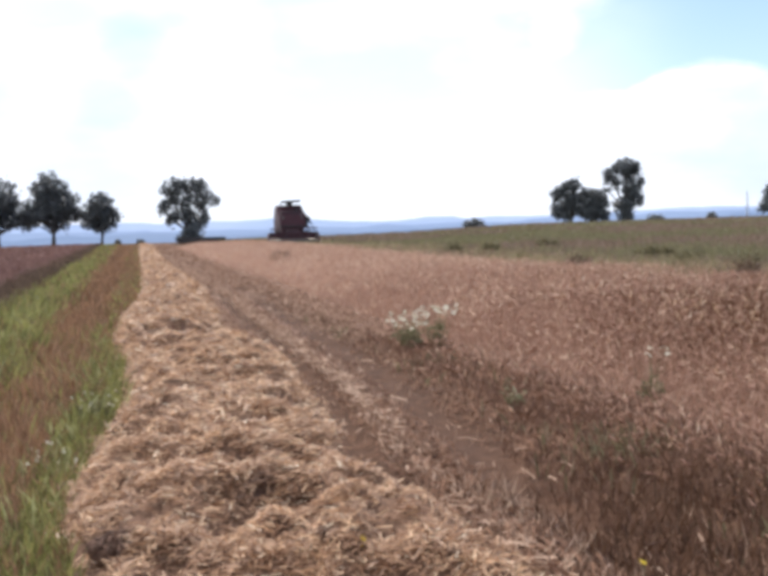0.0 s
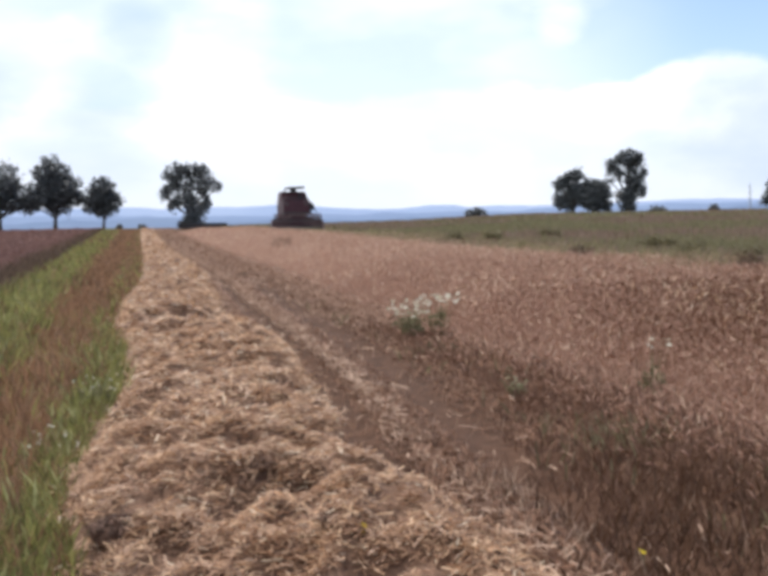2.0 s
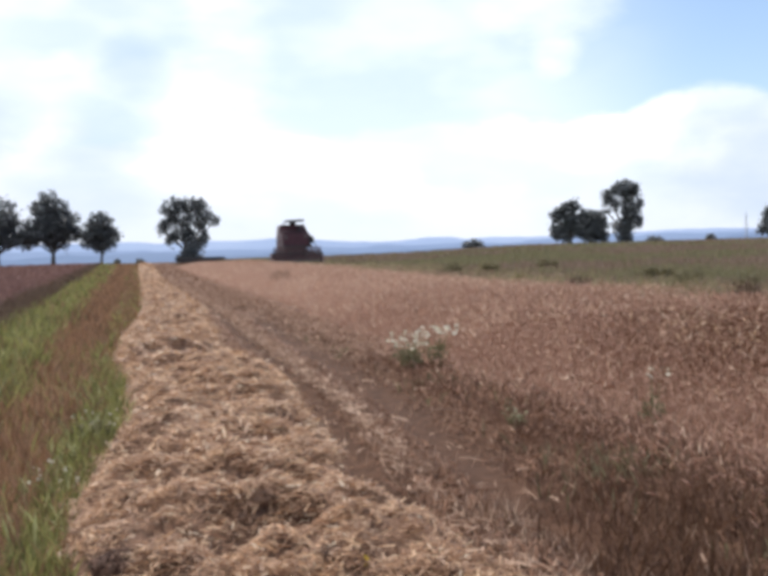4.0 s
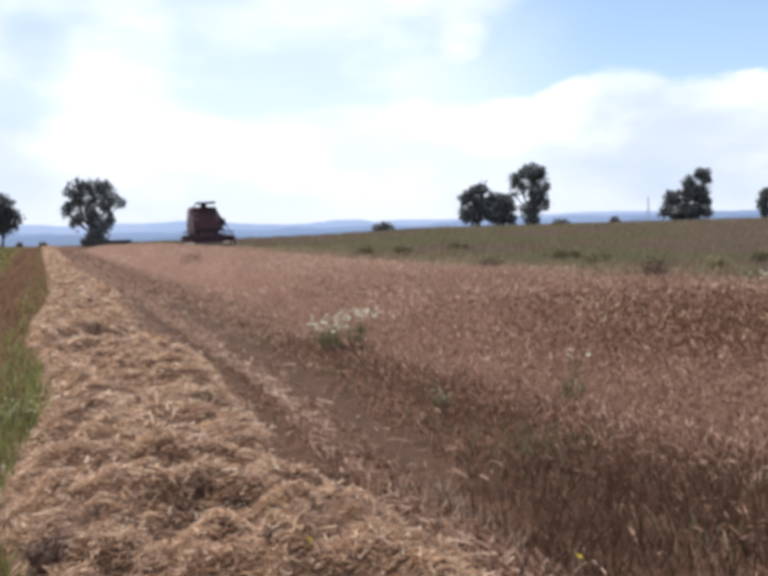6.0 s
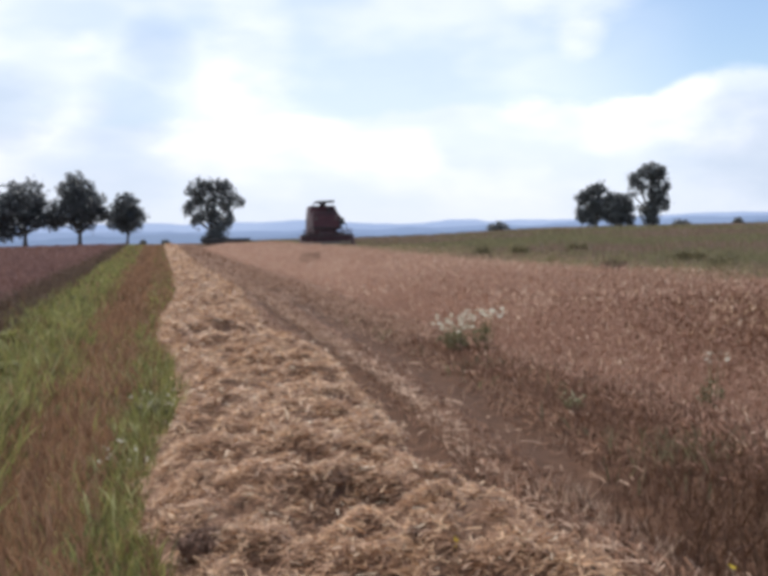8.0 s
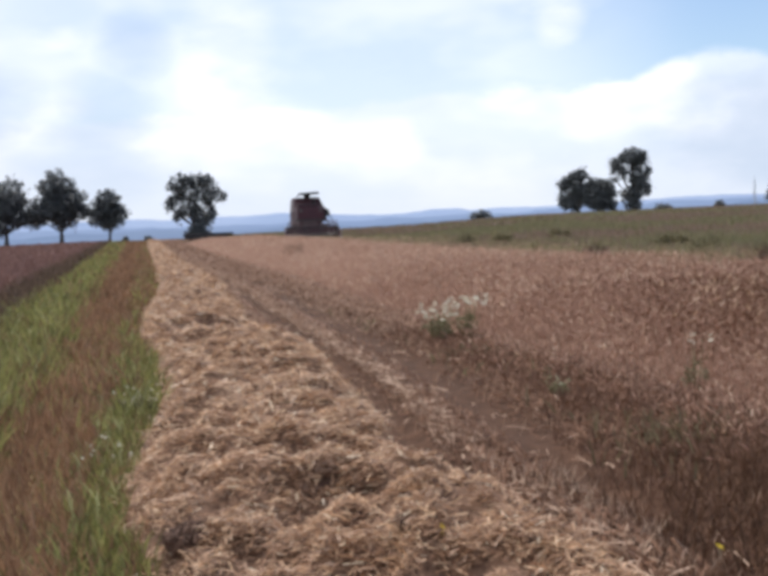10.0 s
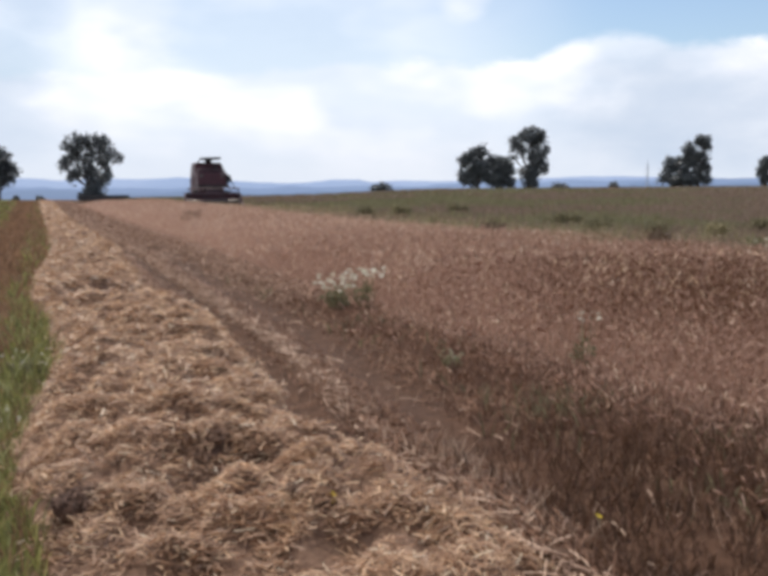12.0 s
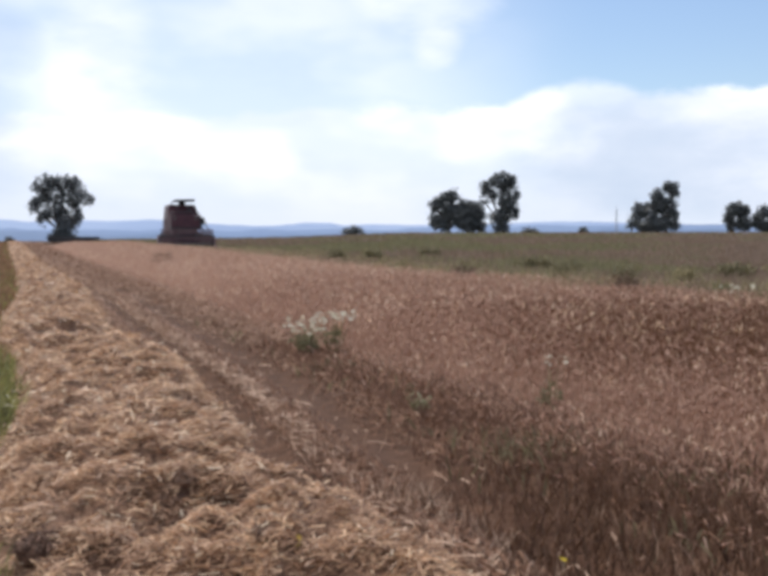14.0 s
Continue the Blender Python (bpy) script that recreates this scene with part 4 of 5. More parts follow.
def bush(az, dist, w, h, seed, label, mat=None, count=260, size=0.3, name="bush"):
    x, y = dist * math.sin(radians(az)), dist * math.cos(radians(az))
    t = thing(name, x, y, float(height(x, y)), label, "bush")
    bm = B()
    rng = random.Random(seed)
    for k in range(6):
        a = rng.uniform(0, 6.28)
        rod(bm, (0, 0, -0.05), (math.cos(a) * w * 0.35, math.sin(a) * w * 0.35, h * rng.uniform(0.5, 0.8)), 0.02 * h + 0.01, 0.006, 5)
    part("stem", bm, BARK, t)
    leaf_cloud("foliage", [(0, 0, h * 0.45, w * 0.38, h * 0.5), (w * 0.25, 0, h * 0.35, w * 0.25, h * 0.36), (-w * 0.27, 0.1, h * 0.33, w * 0.24, h * 0.34)], count, size, seed, t, mat)
    return t


bush(17.3, 172, 3.6, 1.9, 21, "low rounded bush on the field crest")
bush(29.7, 176, 1.4, 1.2, 22, "small dark bush on the field crest", count=160)
bush(26.9, 176, 3.2, 1.0, 23, "low dark bush beside the tall trees")
bush(1.95, 168, 3.2, 2.4, 26, "thick undergrowth round the foot of the solitary tree", count=420, size=0.34)
bush(-0.55, 177, 1.0, 0.50, 24, "small dark bush far beyond the field", count=120)
bush(-1.7, 177, 0.7, 0.45, 25, "small dark bush far beyond the field", count=100)


# ---- weeds and flowers in the field ----
def clump(x, y, w, h, seed, mat, label):
    t = thing("weed_clump", x, y, float(height(x, y)), label, "weed", "weed clumps")
    rng = np.random.default_rng(seed)
    n = int(190 * w)
    a = rng.uniform(0, 6.28, n)
    r = w * 0.4 * np.sqrt(rng.random(n))
    base = np.stack([np.cos(a) * r * 0.5, np.sin(a) * r * 0.5, np.zeros(n) - 0.02], 1)
    tip = np.stack([np.cos(a) * r * 1.25, np.sin(a) * r * 1.25, h * rng.uniform(0.5, 1.0, n)], 1)
    s = 0.02 + 0.02 * w
    v, f = ribbons(base, tip, s, np.array([0, 0, 0.06]), rng)
    ob = tri_mesh("stalk_tuft", v, f, [mat])
    ob.parent = t
    tagged(ob, kind="stuff")
    tagged(leaf_cloud("foliage", [(0, 0, h * 0.62, w * 0.5, h * 0.30), (w * 0.3, 0, h * 0.5, w * 0.3, h * 0.25), (-w * 0.32, 0.05, h * 0.55, w * 0.28, h * 0.22)], int(130 * w), 0.045 + 0.018 * w, seed, t, mat), kind="stuff")


for k, (x, y, w, h, m, lab) in enumerate((
        (11.2, 18.3, 0.55, 0.95, BROWN_WEED, "tall brown dock gone to seed"), (12.6, 17.2, 0.45, 0.75, WEED, "grey-green weed clump in the crop edge"),
        (15.4, 28.6, 1.0, 0.70, DARK_WEED, "dark green thistle clump at the margin"), (16.6, 27.0, 0.8, 0.65, DARK_WEED, "dark green thistle clump at the margin"),
        (10.9, 25.9, 0.8, 0.85, BROWN_WEED, "brown weeds sticking out of the wheat"), (17.2, 25.0, 0.9, 0.7, PALE_WEED, "pale yellow-green grass tussock"),
        (20.3, 26.8, 1.4, 0.75, DARK_WEED, "green weed clump in the fallow"), (12.6, 35.0, 0.7, 0.7, PALE_WEED, "pale yellow-green grass tussock"),
        (14.8, 44.9, 1.0, 0.95, DARK_WEED, "green weed clump at the crop edge"), (13.6, 46.6, 1.0, 0.95, DARK_WEED, "green weed clump at the crop edge"),
        (5.1, 42.4, 1.0, 0.9, BROWN_WEED, "brown weeds sticking out of the wheat"), (22.5, 27.5, 1.0, 0.7, PALE_WEED, "pale yellow-green grass tussock"),
        (17.3, 34.0, 1.6, 0.8, DARK_WEED, "green weed clump in the fallow"), (16.9, 30.8, 1.0, 0.7, DARK_WEED, "green weed clump in the fallow"),
        (19.5, 50.0, 1.4, 0.8, DARK_WEED, "green weed clump at the crop edge"), (17.0, 52.0, 1.2, 0.7, PALE_WEED, "pale yellow-green grass tussock"))):
    clump(x, y, w * 0.9, h * 0.95, 60 + k, m, lab)
for k, (x, y, w, h) in enumerate(((-2.3, 12.5, 0.6, 0.4), (-2.8, 16.0, 0.7, 0.45), (-2.2, 19.0, 0.6, 0.4), (-3.3, 21.5, 0.8, 0.45), (-2.7, 26.0, 0.8, 0.4), (-1.9, 10.0, 0.4, 0.35))):
    clump(x, y, w * 0.75, h * 0.6, 90 + k, GREEN, "leafy green weed in the field margin")


def pale_stubble():
    rng = np.random.default_rng(51)
    x, y = scatter(rng, 1.62, 2.02, 4.0, 6.0, 260)
    n = len(x)
    base = np.stack([x, y, floor_z(x, y) - 0.01], 1)
    tip = base + np.stack([rng.normal(0, 0.06, n), rng.normal(0, 0.06, n), rng.uniform(0.04, 0.16, n)], 1)
    v, f = ribbons(base, tip, 0.008, np.zeros(3), rng)
    ob = tri_mesh("pale_stubble", v, f, [material("weathered_stubble", (0.34, 0.225, 0.155), (0.70, 0.52, 0.38), 20, 0.7, thin=0.2, island=True)])
    tagged(ob, "bleached grey stubble beside the swath", "stubble", kind="stuff")


pale_stubble()


def blossom(r, petal):
    """A daisy head: petals round a raised centre."""
    bm = B()
    for k in range(9):
        a0, a1 = 6.283 * k / 9, 6.283 * (k + 0.8) / 9
        bm.faces.new([bm.verts.new(p) for p in ((0, 0, 0), (math.cos(a0) * r, math.sin(a0) * r, 0.12 * r), (math.cos((a0 + a1) / 2) * r * 1.12, math.sin((a0 + a1) / 2) * r * 1.12, 0.1 * r), (math.cos(a1) * r, math.sin(a1) * r, 0.12 * r))])
    rod(bm, (0, 0, -0.1 * r), (0, 0, 0.2 * r), r * 0.25, r * 0.18, 6)
    me = bpy.data.meshes.new("flower_head")
    bm.to_mesh(me)
    bm.free()
    me.materials.append(petal)
    return me


def flower_plant(name, x, y, spread, h, heads, r, petal, seed, label, low=0.45):
    t = thing(name, x, y, float(floor_z(np.array(x), np.array(y))), label, "flower")
    rng = np.random.default_rng(seed)
    a, q = rng.uniform(0, 6.28, heads), np.sqrt(rng.random(heads)) * spread / 2
    tip = np.stack([np.cos(a) * q, np.sin(a) * q, h * rng.uniform(low, 1.0, heads)], 1)
    base = tip * np.array([0.25, 0.25, 0]) + np.array([0, 0, -0.02])
    v, f = ribbons(base, tip, 0.010, np.array([0, 0, 0.02]), rng)
    ob = tri_mesh("stalk_tuft", v, f, [WEED])
    ob.parent = t
    tagged(ob, kind="stuff")
    me = blossom(r, petal)
    for c in tip:
        head = new("flower_head", me)
        head.parent = t
        s = rng.uniform(0.75, 1.25)
        head.matrix_basis = pose(*c, *np.degrees(rng.normal(0, 0.5, 2)), 360 * rng.random()) @ Matrix.Diagonal((s, s, s, 1))
    tagged(leaf_cloud("foliage", [(0, 0, h * 0.35, spread * 0.30, h * 0.22)], int(25 + heads * 0.5), 0.035, seed, t, WEED), kind="stuff")
    return t


flower_plant("daisy_plant", 3.06, 12.6, 0.58, 0.48, 50, 0.024, PETAL, 41, "white flowering mayweed at the edge of the wheat", 0.55)
flower_plant("daisy_plant", 3.48, 12.8, 0.55, 0.54, 30, 0.028, PETAL, 42, "sparse white mayweed among the wheat", 0.75)
flower_plant("daisy_plant", 3.98, 7.95, 0.30, 0.50, 8, 0.018, PETAL, 43, "few white mayweed heads above the wheat", 0.85)
flower_plant("daisy_plant", 10.6, 14.2, 0.7, 0.75, 16, 0.028, PETAL, 44, "white mayweed in the weedy margin", 0.7)
flower_plant("daisy_plant", -0.62, 7.2, 0.5, 0.26, 14, 0.010, PETAL, 45, "tiny white flowers in the green verge", 0.5)
flower_plant("daisy_plant", -0.55, 9.4, 0.5, 0.28, 14, 0.011, PETAL, 46, "tiny white flowers in the green verge", 0.5)
flower_plant("pale_weed", 2.85, 8.15, 0.24, 0.16, 10, 0.020, material("pale_leaf", (0.30, 0.32, 0.18), (0.5, 0.5, 0.34), 10, 0.7, thin=0.3, island=True), 47, "pale green weed at the foot of the wheat", 0.5)
flower_plant("yellow_flower", 2.06, 4.2, 0.06, 0.10, 2, 0.013, YELLOW, 48, "yellow flower in the stubble", 0.8)
flower_plant("yellow_flower", 0.84, 4.3, 0.08, 0.30, 2, 0.014, YELLOW, 49, "yellow flower poking through the swath", 0.9)


def clod(x, y, w, seed, label, mat=None):
    z = float(swath_height(np.array(x), np.array(y)))
    t = thing("straw_clod", x, y, z, label, "straw", "dark straw clods")
    bm = B()
    bmesh.ops.create_icosphere(bm, subdivisions=3, radius=w / 2)
    for v in bm.verts:
        n = noise.noise(v.co * (2.2 / w) + Vector((seed, 0, 0))) + 0.5 * noise.noise(v.co * (7 / w) + Vector((0, seed, 0)))
        v.co = Vector((v.co.x * 1.2, v.co.y, v.co.z * 0.5)) * (1 + 0.34 * n)
    part("lump", bm, mat or CLOD, t, at=pose(0, 0, -w * 0.04))
    rng = np.random.default_rng(seed)
    n = 320
    a, e = rng.uniform(0, 6.28, n), np.arcsin(rng.uniform(-0.1, 1, n))
    c = np.stack([np.cos(a) * np.cos(e) * w * 0.60, np.sin(a) * np.cos(e) * w * 0.5, np.sin(e) * w * 0.27 - w * 0.02], 1)
    al = rng.normal(0, 0.045, (n, 3)) * np.array([1, 1, 0.35])
    v, f = slips(c, al, 0.007, 0.008, rng)
    ob = tri_mesh("straw_coat", v, f, [mat or material("clod_straw", (0.05, 0.026, 0.018), (0.17, 0.095, 0.065), 20, 0.8, island=True)])
    ob.parent = t
    tagged(ob, kind="stuff")


clod(-0.17, 4.93, 0.27, 3, "dark clod of matted straw on the swath")
clod(0.50, 5.66, 0.11, 5, "small dark wad of straw", DARK_SHADE_STRAW)
clod(0.74, 4.45, 0.12, 7, "small dark wad of straw", DARK_SHADE_STRAW)
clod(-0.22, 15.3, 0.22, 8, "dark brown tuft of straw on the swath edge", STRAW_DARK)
clod(0.75, 12.2, 0.16, 9, "small brown wad of straw", STRAW_DARK)


# ---- mast and trailer ----
def mast(az, dist, top_el):
    x, y = dist * math.sin(radians(az)), dist * math.cos(radians(az))
    z = float(height(x, y))
    h = 1.6 + dist * math.tan(radians(top_el)) - z
    t = thing("radio_mast", x, y, z, "thin grey lattice mast far beyond the field", "mast")
    a = 0.34
    for sx, sy in ((-a, -a), (a, -a), (a, a), (-a, a)):
        part("leg", rod(B(), (sx, sy, -0.3), (sx * 0.25, sy * 0.25, h), 0.035, 0.025, 6), CONCRETE, t)
    for k in range(8):
        z0, z1 = h * k / 8, h * (k + 1) / 8
        s0, s1 = a * (1 - 0.75 * k / 8), a * (1 - 0.75 * (k + 1) / 8)
        for sy in (-1, 1):
            part("brace", rod(B(), (-s0, sy * s0, z0), (s1, sy * s1, z1), 0.014, None, 5), CONCRETE, t)
            part("brace", rod(B(), (s0, sy * s0, z0), (-s1, sy * s1, z1), 0.014, None, 5), CONCRETE, t)
    part("antenna", rod(B(), (0, 0, h - 0.1), (0, 0, h + 1.0), 0.04, 0.02, 6), CONCRETE, t)


mast(31.45, 240, 1.22)


def wheel(parent, x, y, z, r, w):
    hub = part("wheel", rod(B(), (-w * 0.42, 0, 0), (w * 0.42, 0, 0), r * 0.16, None, 12), STEEL, parent, at=pose(x, y, z))
    bm = B()
    prof = [(r * 0.60, -w * 0.42), (r * 0.80, -w * 0.5), (r * 0.95, -w * 0.46), (r, -w * 0.25), (r, w * 0.25), (r * 0.95, w * 0.46), (r * 0.80, w * 0.5), (r * 0.60, w * 0.42)]
    seg = 28
    rings = [[bm.verts.new((px, math.cos(6.2832 * k / seg) * pr, math.sin(6.2832 * k / seg) * pr)) for pr, px in prof] for k in range(seg)]
    for k in range(seg):
        p, q = rings[k], rings[(k + 1) % seg]
        for i in range(len(prof)):
            j = (i + 1) % len(prof)
            bm.faces.new((p[i], p[j], q[j], q[i]))
    for k in range(18):                                   # lugs
        a = 6.2832 * k / 18
        for s in (-1, 1):
            rod(bm, (0, math.cos(a) * r, math.sin(a) * r), (s * w * 0.42, math.cos(a + 0.14) * r, math.sin(a + 0.14) * r), 0.03, 0.03, 5)
    bmesh.ops.recalc_face_normals(bm, faces=bm.faces[:])
    part("tyre", bm, RUBBER, hub)
    bm = B()
    rod(bm, (-w * 0.3, 0, 0), (-w * 0.22, 0, 0), r * 0.6, r * 0.62, 24), rod(bm, (w * 0.22, 0, 0), (w * 0.3, 0, 0), r * 0.62, r * 0.6, 24)
    part("rim", bm, CREAM, hub)
    return hub


def header_trailer(az, dist):
    """A long low dark trailer under the solitary tree."""
    x, y = dist * math.sin(radians(az)), dist * math.cos(radians(az))
    t = thing("flatbed_trailer", x, y, float(height(x, y)), "long low dark flatbed trailer parked under a tree", "trailer")
    t.matrix_basis = pose(x, y, float(height(x, y)), 0, 0, -az)
    part("bed", box(B(), -3.7, 3.7, -1.0, 1.0, 0.52, 0.66, 0.03), DARK, t)
    for y0 in (-1.0, 0.94):
        part("side_board", box(B(), -3.7, 3.7, y0, y0 + 0.06, 0.66, 0.84, 0.015), DARK, t)
    part("headboard", box(B(), -3.72, -3.64, -1.0, 1.0, 0.66, 0.95, 0.02), DARK, t)
    for yb in (-0.97, 0.87):
        part("side_skirt", box(B(), -3.5, 3.6, yb, yb + 0.1, 0.16, 0.52), DARK, t)
    for wx in (-2.6, 2.6):
        part("axle", rod(B(), (wx, -0.8, 0.30), (wx, 0.8, 0.30), 0.05), STEEL, t)
        for wy in (-0.7, 0.7):
            part("tyre", rod(B(), (wx, wy - 0.11, 0.32), (wx, wy + 0.11, 0.32), 0.32, None, 20), RUBBER, t)
    part("drawbar", rod(B(), (3.6, 0, 0.5), (4.6, 0, 0.4), 0.05), DARK, t)


header_trailer(2.60, 161)


# ---- combine harvester ----
def combine():
    c = thing("combine_harvester", 12.3, 92.0, 0, "old red combine harvester driving through the crop", "combine harvester")
    X = 0.20                                              # the threshing body sits off the header's middle
    bm = B()
    prism(bm, [(-0.7, 1.0), (-0.7, 2.75), (0.2, 3.0), (4.2, 3.0), (5.2, 2.4), (5.4, 1.3), (3.6, 0.9), (0.4, 0.9)], X - 1.0, X + 1.0)
    part("body", bm, RED, c)
    for s in (-1, 1):                                     # side covers with ribs
        bm = B()
        box(bm, X + s * 1.0 - 0.03, X + s * 1.0 + 0.03, 0.1, 3.9, 1.15, 2.7, 0.02)
        part("side_panel", bm, RED_OLD, c)
        for k in range(4):
            yk = 0.5 + k * 0.95
            part("rib", box(B(), X + s * 1.03 - 0.025, X + s * 1.03 + 0.025, yk, yk + 0.06, 1.2, 2.65), RED, c)
    # grain tank: upright sides, sloped shoulder
    bm = B()
    a = [(-1.30, 2.55), (1.28, 2.55), (1.24, 2.95), (1.00, 3.60), (0.90, 3.70), (-1.10, 3.70), (-1.18, 3.64)]
    f0 = [bm.verts.new((X + px, 0.15, pz)) for px, pz in a]
    f1 = [bm.verts.new((X + px, 2.75, pz)) for px, pz in a]
    bm.faces.new(f0), bm.faces.new(list(reversed(f1)))
    for i in range(len(a)):
        j = (i + 1) % len(a)
        bm.faces.new((f0[i], f1[i], f1[j], f0[j]))
    bmesh.ops.recalc_face_normals(bm, faces=bm.faces[:])
    bmesh.ops.bevel(bm, geom=bm.edges[:], offset=0.03, segments=2, affect="EDGES")
    part("grain_tank", bm, RED, c)
    part("tank_rim", box(B(), X - 1.13, X + 0.92, 0.12, 2.78, 3.69, 3.75, 0.015), RED_OLD, c)
    # driver's platform in front of the tank
    plat = part("platform", box(B(), X - 1.25, X + 1.1, -1.55, 0.13, 1.78, 1.90, 0.02), DARK, c)
    part("front_panel", box(B(), X - 1.22, X + 1.02, -1.55, -1.48, 1.90, 2.85, 0.03), RED, plat)
    part("side_guard", box(B(), X - 1.25, X - 1.19, -1.50, 0.12, 1.90, 2.9, 0.02), RED_OLD, plat)
    part("side_guard", box(B(), X + 1.00, X + 1.06, -1.50, -0.5, 1.90, 2.7, 0.02), RED_OLD, plat)
    part("engine_cover", box(B(), X - 1.1, X + 0.7, -0.75, 0.14, 1.9, 3.2, 0.08), RED_OLD, plat)
    bm = B()
    for s in (-1.2, 1.0):
        rod(bm, (X + s, -1.5, 2.85), (X + s, -1.5, 3.12), 0.02)
    rod(bm, (X - 1.2, -1.5, 3.12), (X + 1.0, -1.5, 3.12), 0.02)
    part("handrail", bm, DARK, plat)
    part("steering_column", rod(B(), (X + 0.1, -1.3, 1.9), (X + 0.1, -1.05, 2.75), 0.04), DARK, plat)
    bm = B()
    for k in range(20):
        a0, a1 = 6.2832 * k / 20, 6.2832 * (k + 1) / 20
        rod(bm, (X + 0.1 + math.cos(a0) * 0.2, -1.05 + 0.06 * math.sin(a0), 2.78 + math.sin(a0) * 0.19), (X + 0.1 + math.cos(a1) * 0.2, -1.05 + 0.06 * math.sin(a1), 2.78 + math.sin(a1) * 0.19), 0.014, None, 5)
    part("steering_wheel", bm, DARK, plat)
    bm = B()
    box(bm, X - 0.12, X + 0.36, -0.95, -0.55, 2.35, 2.47, 0.04), box(bm, X - 0.12, X + 0.36, -0.62, -0.54, 2.47, 2.95, 0.03)
    part("driver_seat", bm, DARK, plat)
    # sunshade on its post
    shade = part("sunshade", box(B(), -0.62, 0.90, -1.35, 0.55, 3.97, 4.15, 0.05), DARK, c, "dark flat sunshade roof on a short post", at=pose(0.14, 0, 4.05, 0, -2.0, 0) @ pose(-0.14, 0, -4.05))
    part("front_lip", box(B(), -0.62, 0.90, -1.38, -1.33, 3.95, 4.09, 0.01), DARK, shade)
    for px in (-0.13, 0.30):
        part("post", rod(B(), (px, 0.2, 3.1), (px, 0.2, 4.07), 0.05), DARK, shade)
    part("bracket", prism(B(), [(0.12, 3.70), (0.12, 4.06), (0.26, 4.06), (0.26, 3.70)], -0.15, 0.33), DARK, shade)
    # lamps
    for px in (X - 0.95, X + 0.75):
        lamp = part("headlight", rod(B(), (px, -1.56, 2.62), (px, -1.66, 2.62), 0.10, 0.11, 14), DARK, c)
        part("lens", rod(B(), (px, -1.66, 2.62), (px, -1.68, 2.62), 0.095, None, 14), LAMPGLASS, lamp)
    # exhaust and air filter
    part("exhaust", rod(B(), (X - 0.8, 1.2, 3.6), (X - 0.8, 1.2, 3.98), 0.05), DARK, c)
    part("air_filter", rod(B(), (X + 0.4, -0.3, 3.15), (X + 0.4, -0.3, 3.55), 0.13), DARK, c)
    # ladder on the driver's side
    lad = part("ladder", B_ladder(X), DARK, c)
    for k in range(5):
        u = k / 4
        part("rung", rod(B(), (X + 1.25 + 0.55 * u, -1.32, 2.05 - 1.25 * u), (X + 1.25 + 0.55 * u, -0.88, 2.05 - 1.25 * u), 0.022), STEEL, lad)
    # folded unloading auger
    aug = part("unloading_auger", rod(B(), (X + 1.32, 0.4, 2.75), (X + 1.32, 5.6, 2.95), 0.16, None, 14), RED_OLD, c)
    part("auger_spout", rod(B(), (X + 1.32, 5.5, 3.0), (X + 1.32, 5.85, 2.55), 0.17, 0.2, 14), DARK, aug)
    part("auger_elbow", rod(B(), (X + 1.32, 0.45, 1.7), (X + 1.32, 0.42, 2.9), 0.18, 0.17, 14), RED, aug)
    # feeder house
    bm = B()
    prism(bm, [(-2.3, 0.42), (-2.3, 0.98), (-0.6, 1.75), (-0.3, 1.1)], X - 0.55, X + 0.55)
    part("feeder_house", bm, RED_OLD, c)
    # straw hood
    bm = B()
    prism(bm, [(4.9, 1.2), (5.0, 2.3), (5.9, 1.9), (6.1, 1.0)], X - 0.8, X + 0.8)
    part("straw_hood", bm, RED, c)
    # header
    hd = part("header", header_shell(), RED_OLD, c, "wide red cutting header")
    for s in (-1, 1):
        bm = B()
        prism(bm, [(-3.9, 0.18), (-3.4, 0.62), (-2.9, 1.18), (-2.25, 1.25), (-2.2, 0.22)], s * 2.2 - 0.05, s * 2.2 + 0.05)
        part("end_plate", bm, RED, hd)
        bm = B()
        rod(bm, (s * 2.2, -3.7, 0.35), (s * 2.22, -4.6, 0.16), 0.12, 0.02, 8)
        part("divider", bm, RED_OLD, hd)
        part("reel_arm", rod(B(), (s * 2.12, -2.25, 1.25), (s * 2.12, -3.15, 1.22), 0.05), DARK, hd)
    bm = B()
    rod(bm, (-2.1, -2.65, 0.52), (2.1, -2.65, 0.52), 0.2, None, 16)
    for k in range(60):
        s = -1 if k < 30 else 1
        x0 = (2.05 - (k % 30) * 0.065) * s
        a = (k % 30) * 0.7
        rod(bm, (x0, -2.65 + math.cos(a) * 0.2, 0.52 + math.sin(a) * 0.2), (x0, -2.65 + math.cos(a) * 0.29, 0.52 + math.sin(a) * 0.29), 0.05, 0.05, 5)
    part("feed_screw", bm, STEEL, hd)
    bm = B()
    for k in range(56):
        x0 = -2.14 + k * 0.0776
        rod(bm, (x0, -3.30, 0.25), (x0, -3.48, 0.24), 0.02, 0.006, 4)
    part("knife_guards", bm, STEEL, hd)
    # reel, turning on its own axle
    reel = part("reel", rod(B(), (-2.08, 0, 0), (2.08, 0, 0), 0.05), DARK, c, at=pose(0, -3.12, 1.20))
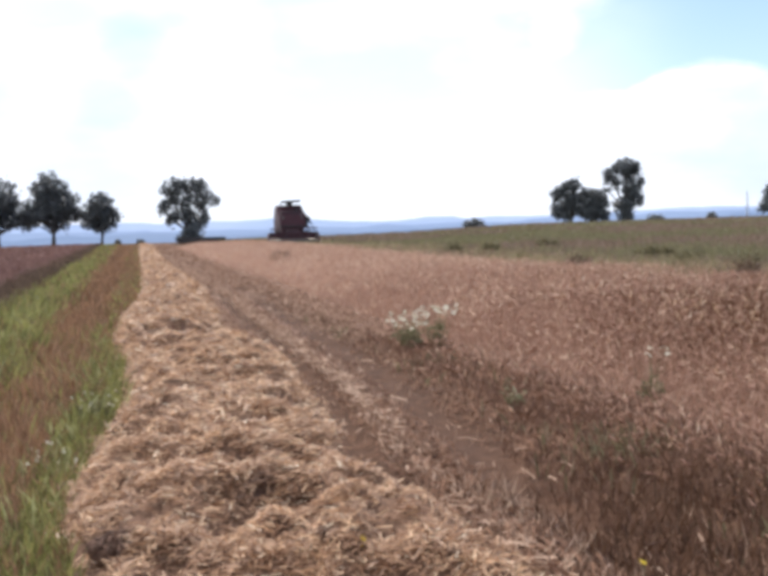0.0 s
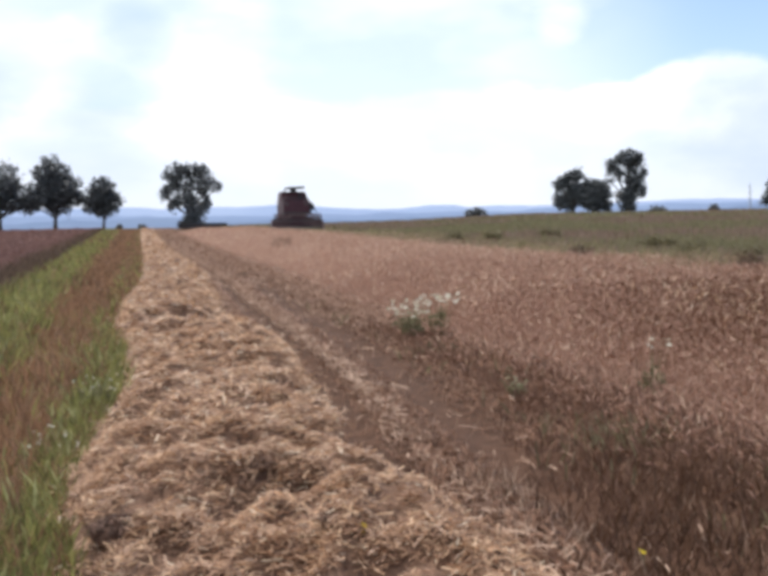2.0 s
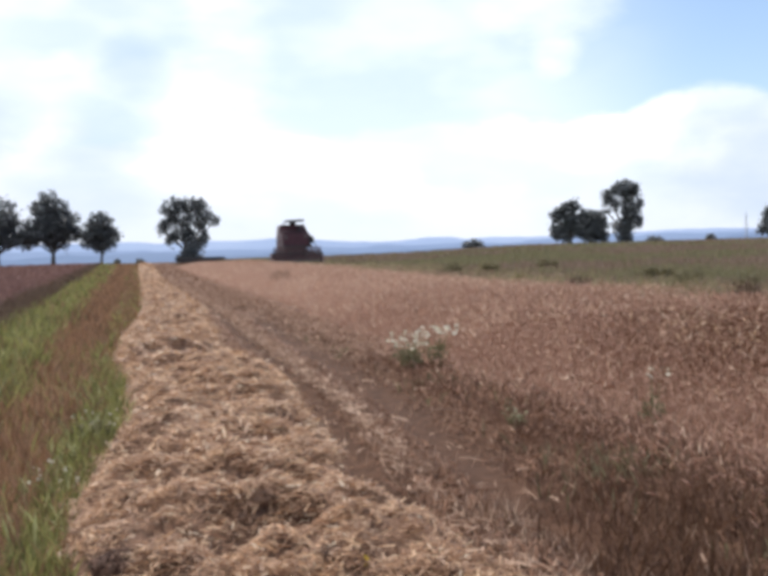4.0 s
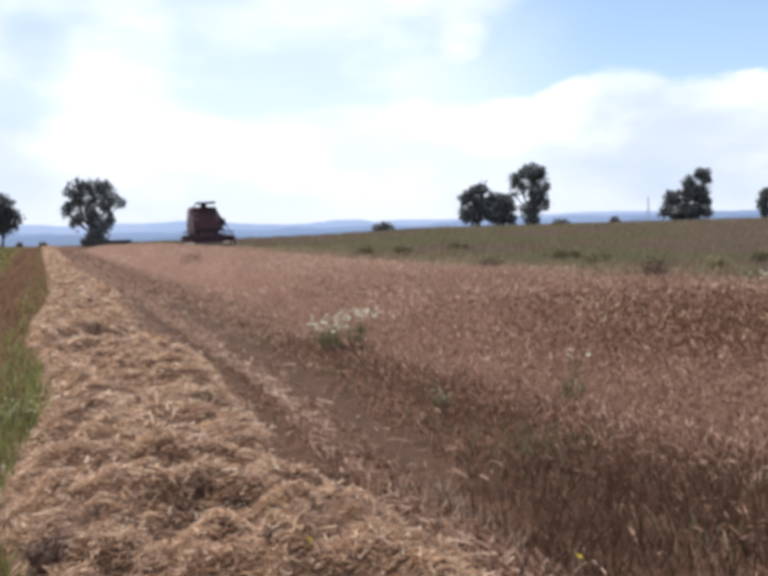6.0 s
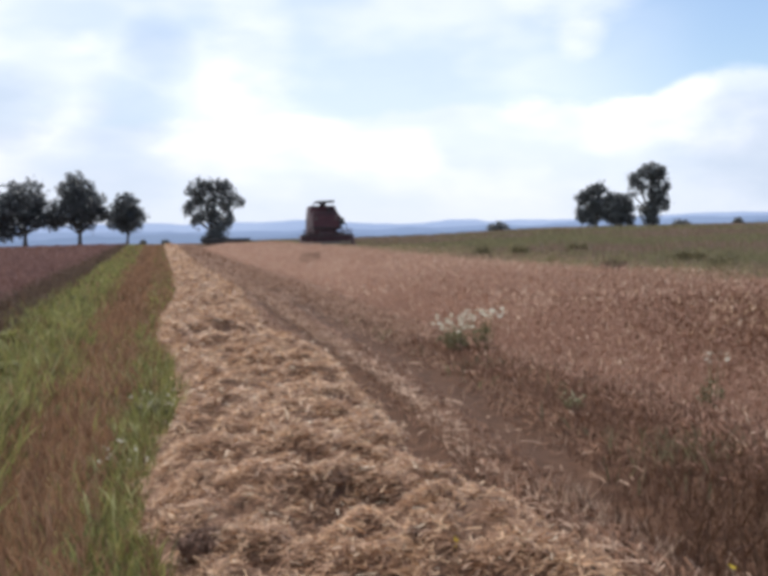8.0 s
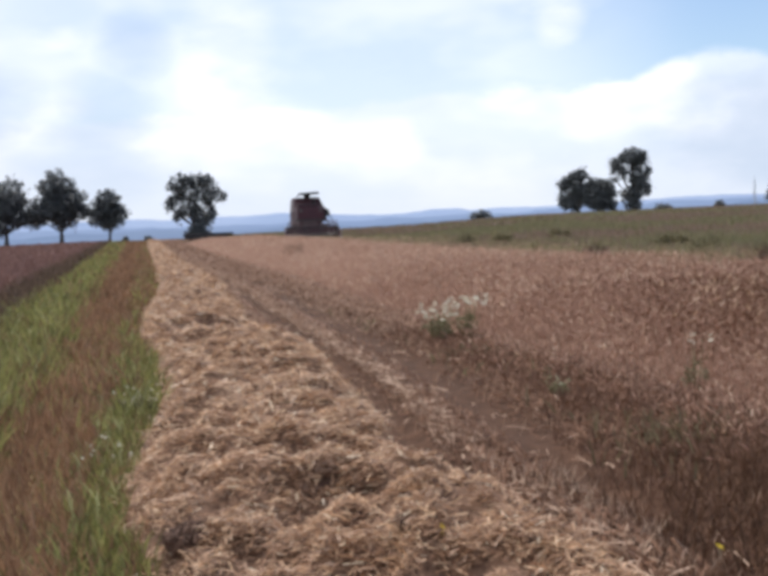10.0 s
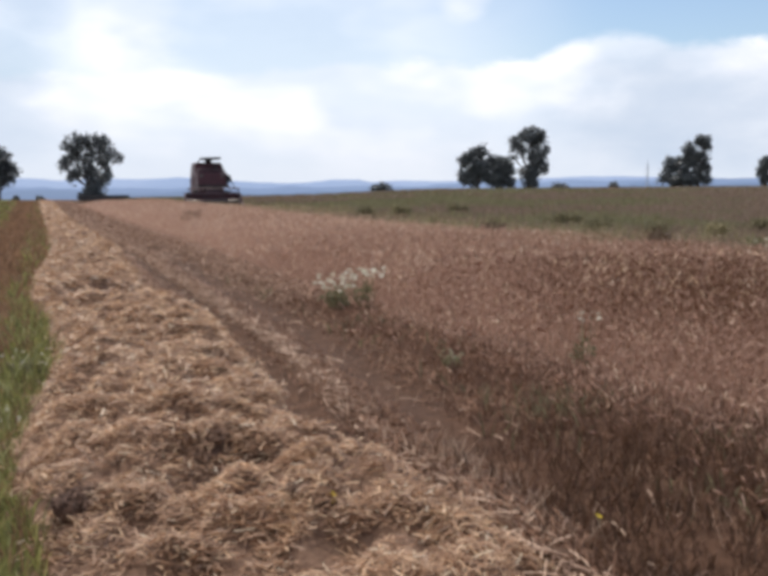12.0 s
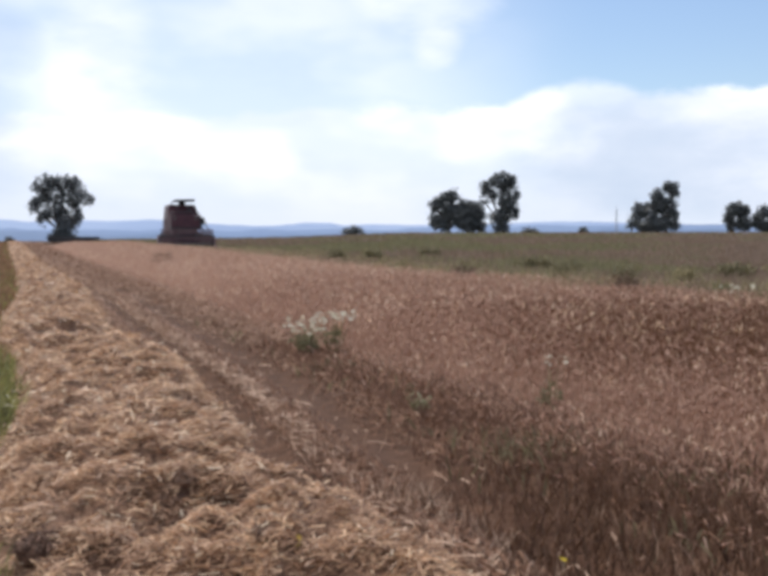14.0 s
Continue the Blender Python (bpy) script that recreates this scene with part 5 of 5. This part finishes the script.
    for k in range(6):
        a = 6.2832 * k / 6
        cy, cz = math.cos(a) * 0.5, math.sin(a) * 0.5
        bm = B()
        box(bm, -2.06, 2.06, cy - 0.02, cy + 0.02, cz - 0.05, cz + 0.05)
        part("bat", bm, RED_OLD, reel)
        for px in (-2.0, -0.7, 0.7, 2.0):
            part("spoke", rod(B(), (px, 0, 0), (px, cy, cz), 0.02, None, 5), DARK, reel)
    wheels = [wheel(c, X - 1.30, 0.0, 0.72, 0.72, 0.5), wheel(c, X + 1.30, 0.0, 0.72, 0.72, 0.5),
              wheel(c, X - 0.95, 3.7, 0.46, 0.46, 0.3), wheel(c, X + 0.95, 3.7, 0.46, 0.46, 0.3)]
    part("front_axle", rod(B(), (X - 1.2, 0, 0.72), (X + 1.2, 0, 0.72), 0.12), DARK, c)
    part("rear_axle", rod(B(), (X - 0.85, 3.7, 0.46), (X + 0.85, 3.7, 0.46), 0.08), DARK, c)
    bm = B()
    rod(bm, (X, 3.7, 0.46), (X, 3.7, 1.3), 0.1)
    part("axle_mount", bm, DARK, c)
    return c, reel, wheels


def B_ladder(X):
    bm = B()
    for y0 in (-1.32, -0.88):
        rod(bm, (X + 1.22, y0, 2.1), (X + 1.85, y0, 0.7), 0.03)
        rod(bm, (X + 1.22, y0, 2.1), (X + 1.2, y0, 2.72), 0.025)
        rod(bm, (X + 1.2, y0, 2.72), (X + 1.42, y0, 2.62), 0.025), rod(bm, (X + 1.42, y0, 2.62), (X + 1.92, y0, 1.35), 0.025)
    box(bm, X + 1.05, X + 1.5, -1.3, -0.9, 2.1, 2.68, 0.03)
    return bm


def header_shell():
    bm = B()
    prism(bm, [(-3.35, 0.20), (-3.30, 0.26), (-2.75, 0.24), (-2.40, 0.34), (-2.30, 0.60), (-2.28, 1.30), (-2.18, 1.30), (-2.18, 0.30), (-2.4, 0.18)], -2.2, 2.2)
    return bm


HARVESTER, REEL, WHEELS = combine()


def motions():
    # the harvester drives towards the camera at a slow working pace, its reel turning
    rows = []
    for k in range(15):
        y = 95.3 - 0.60 * k
        rows.append((float(k), pose(12.3, y, float(height(12.3, y)))))
    walk(HARVESTER, rows)
    walk(REEL, [(0.5 * k, pose(0, -3.12, 1.20, 50 * k)) for k in range(29)])
    for w in WHEELS:
        r = 0.72 if w.location.z > 0.6 else 0.46
        x, y, z = w.location
        walk(w, [(0.5 * k, pose(x, y, z, math.degrees(0.30 * k / r))) for k in range(29)])


motions()
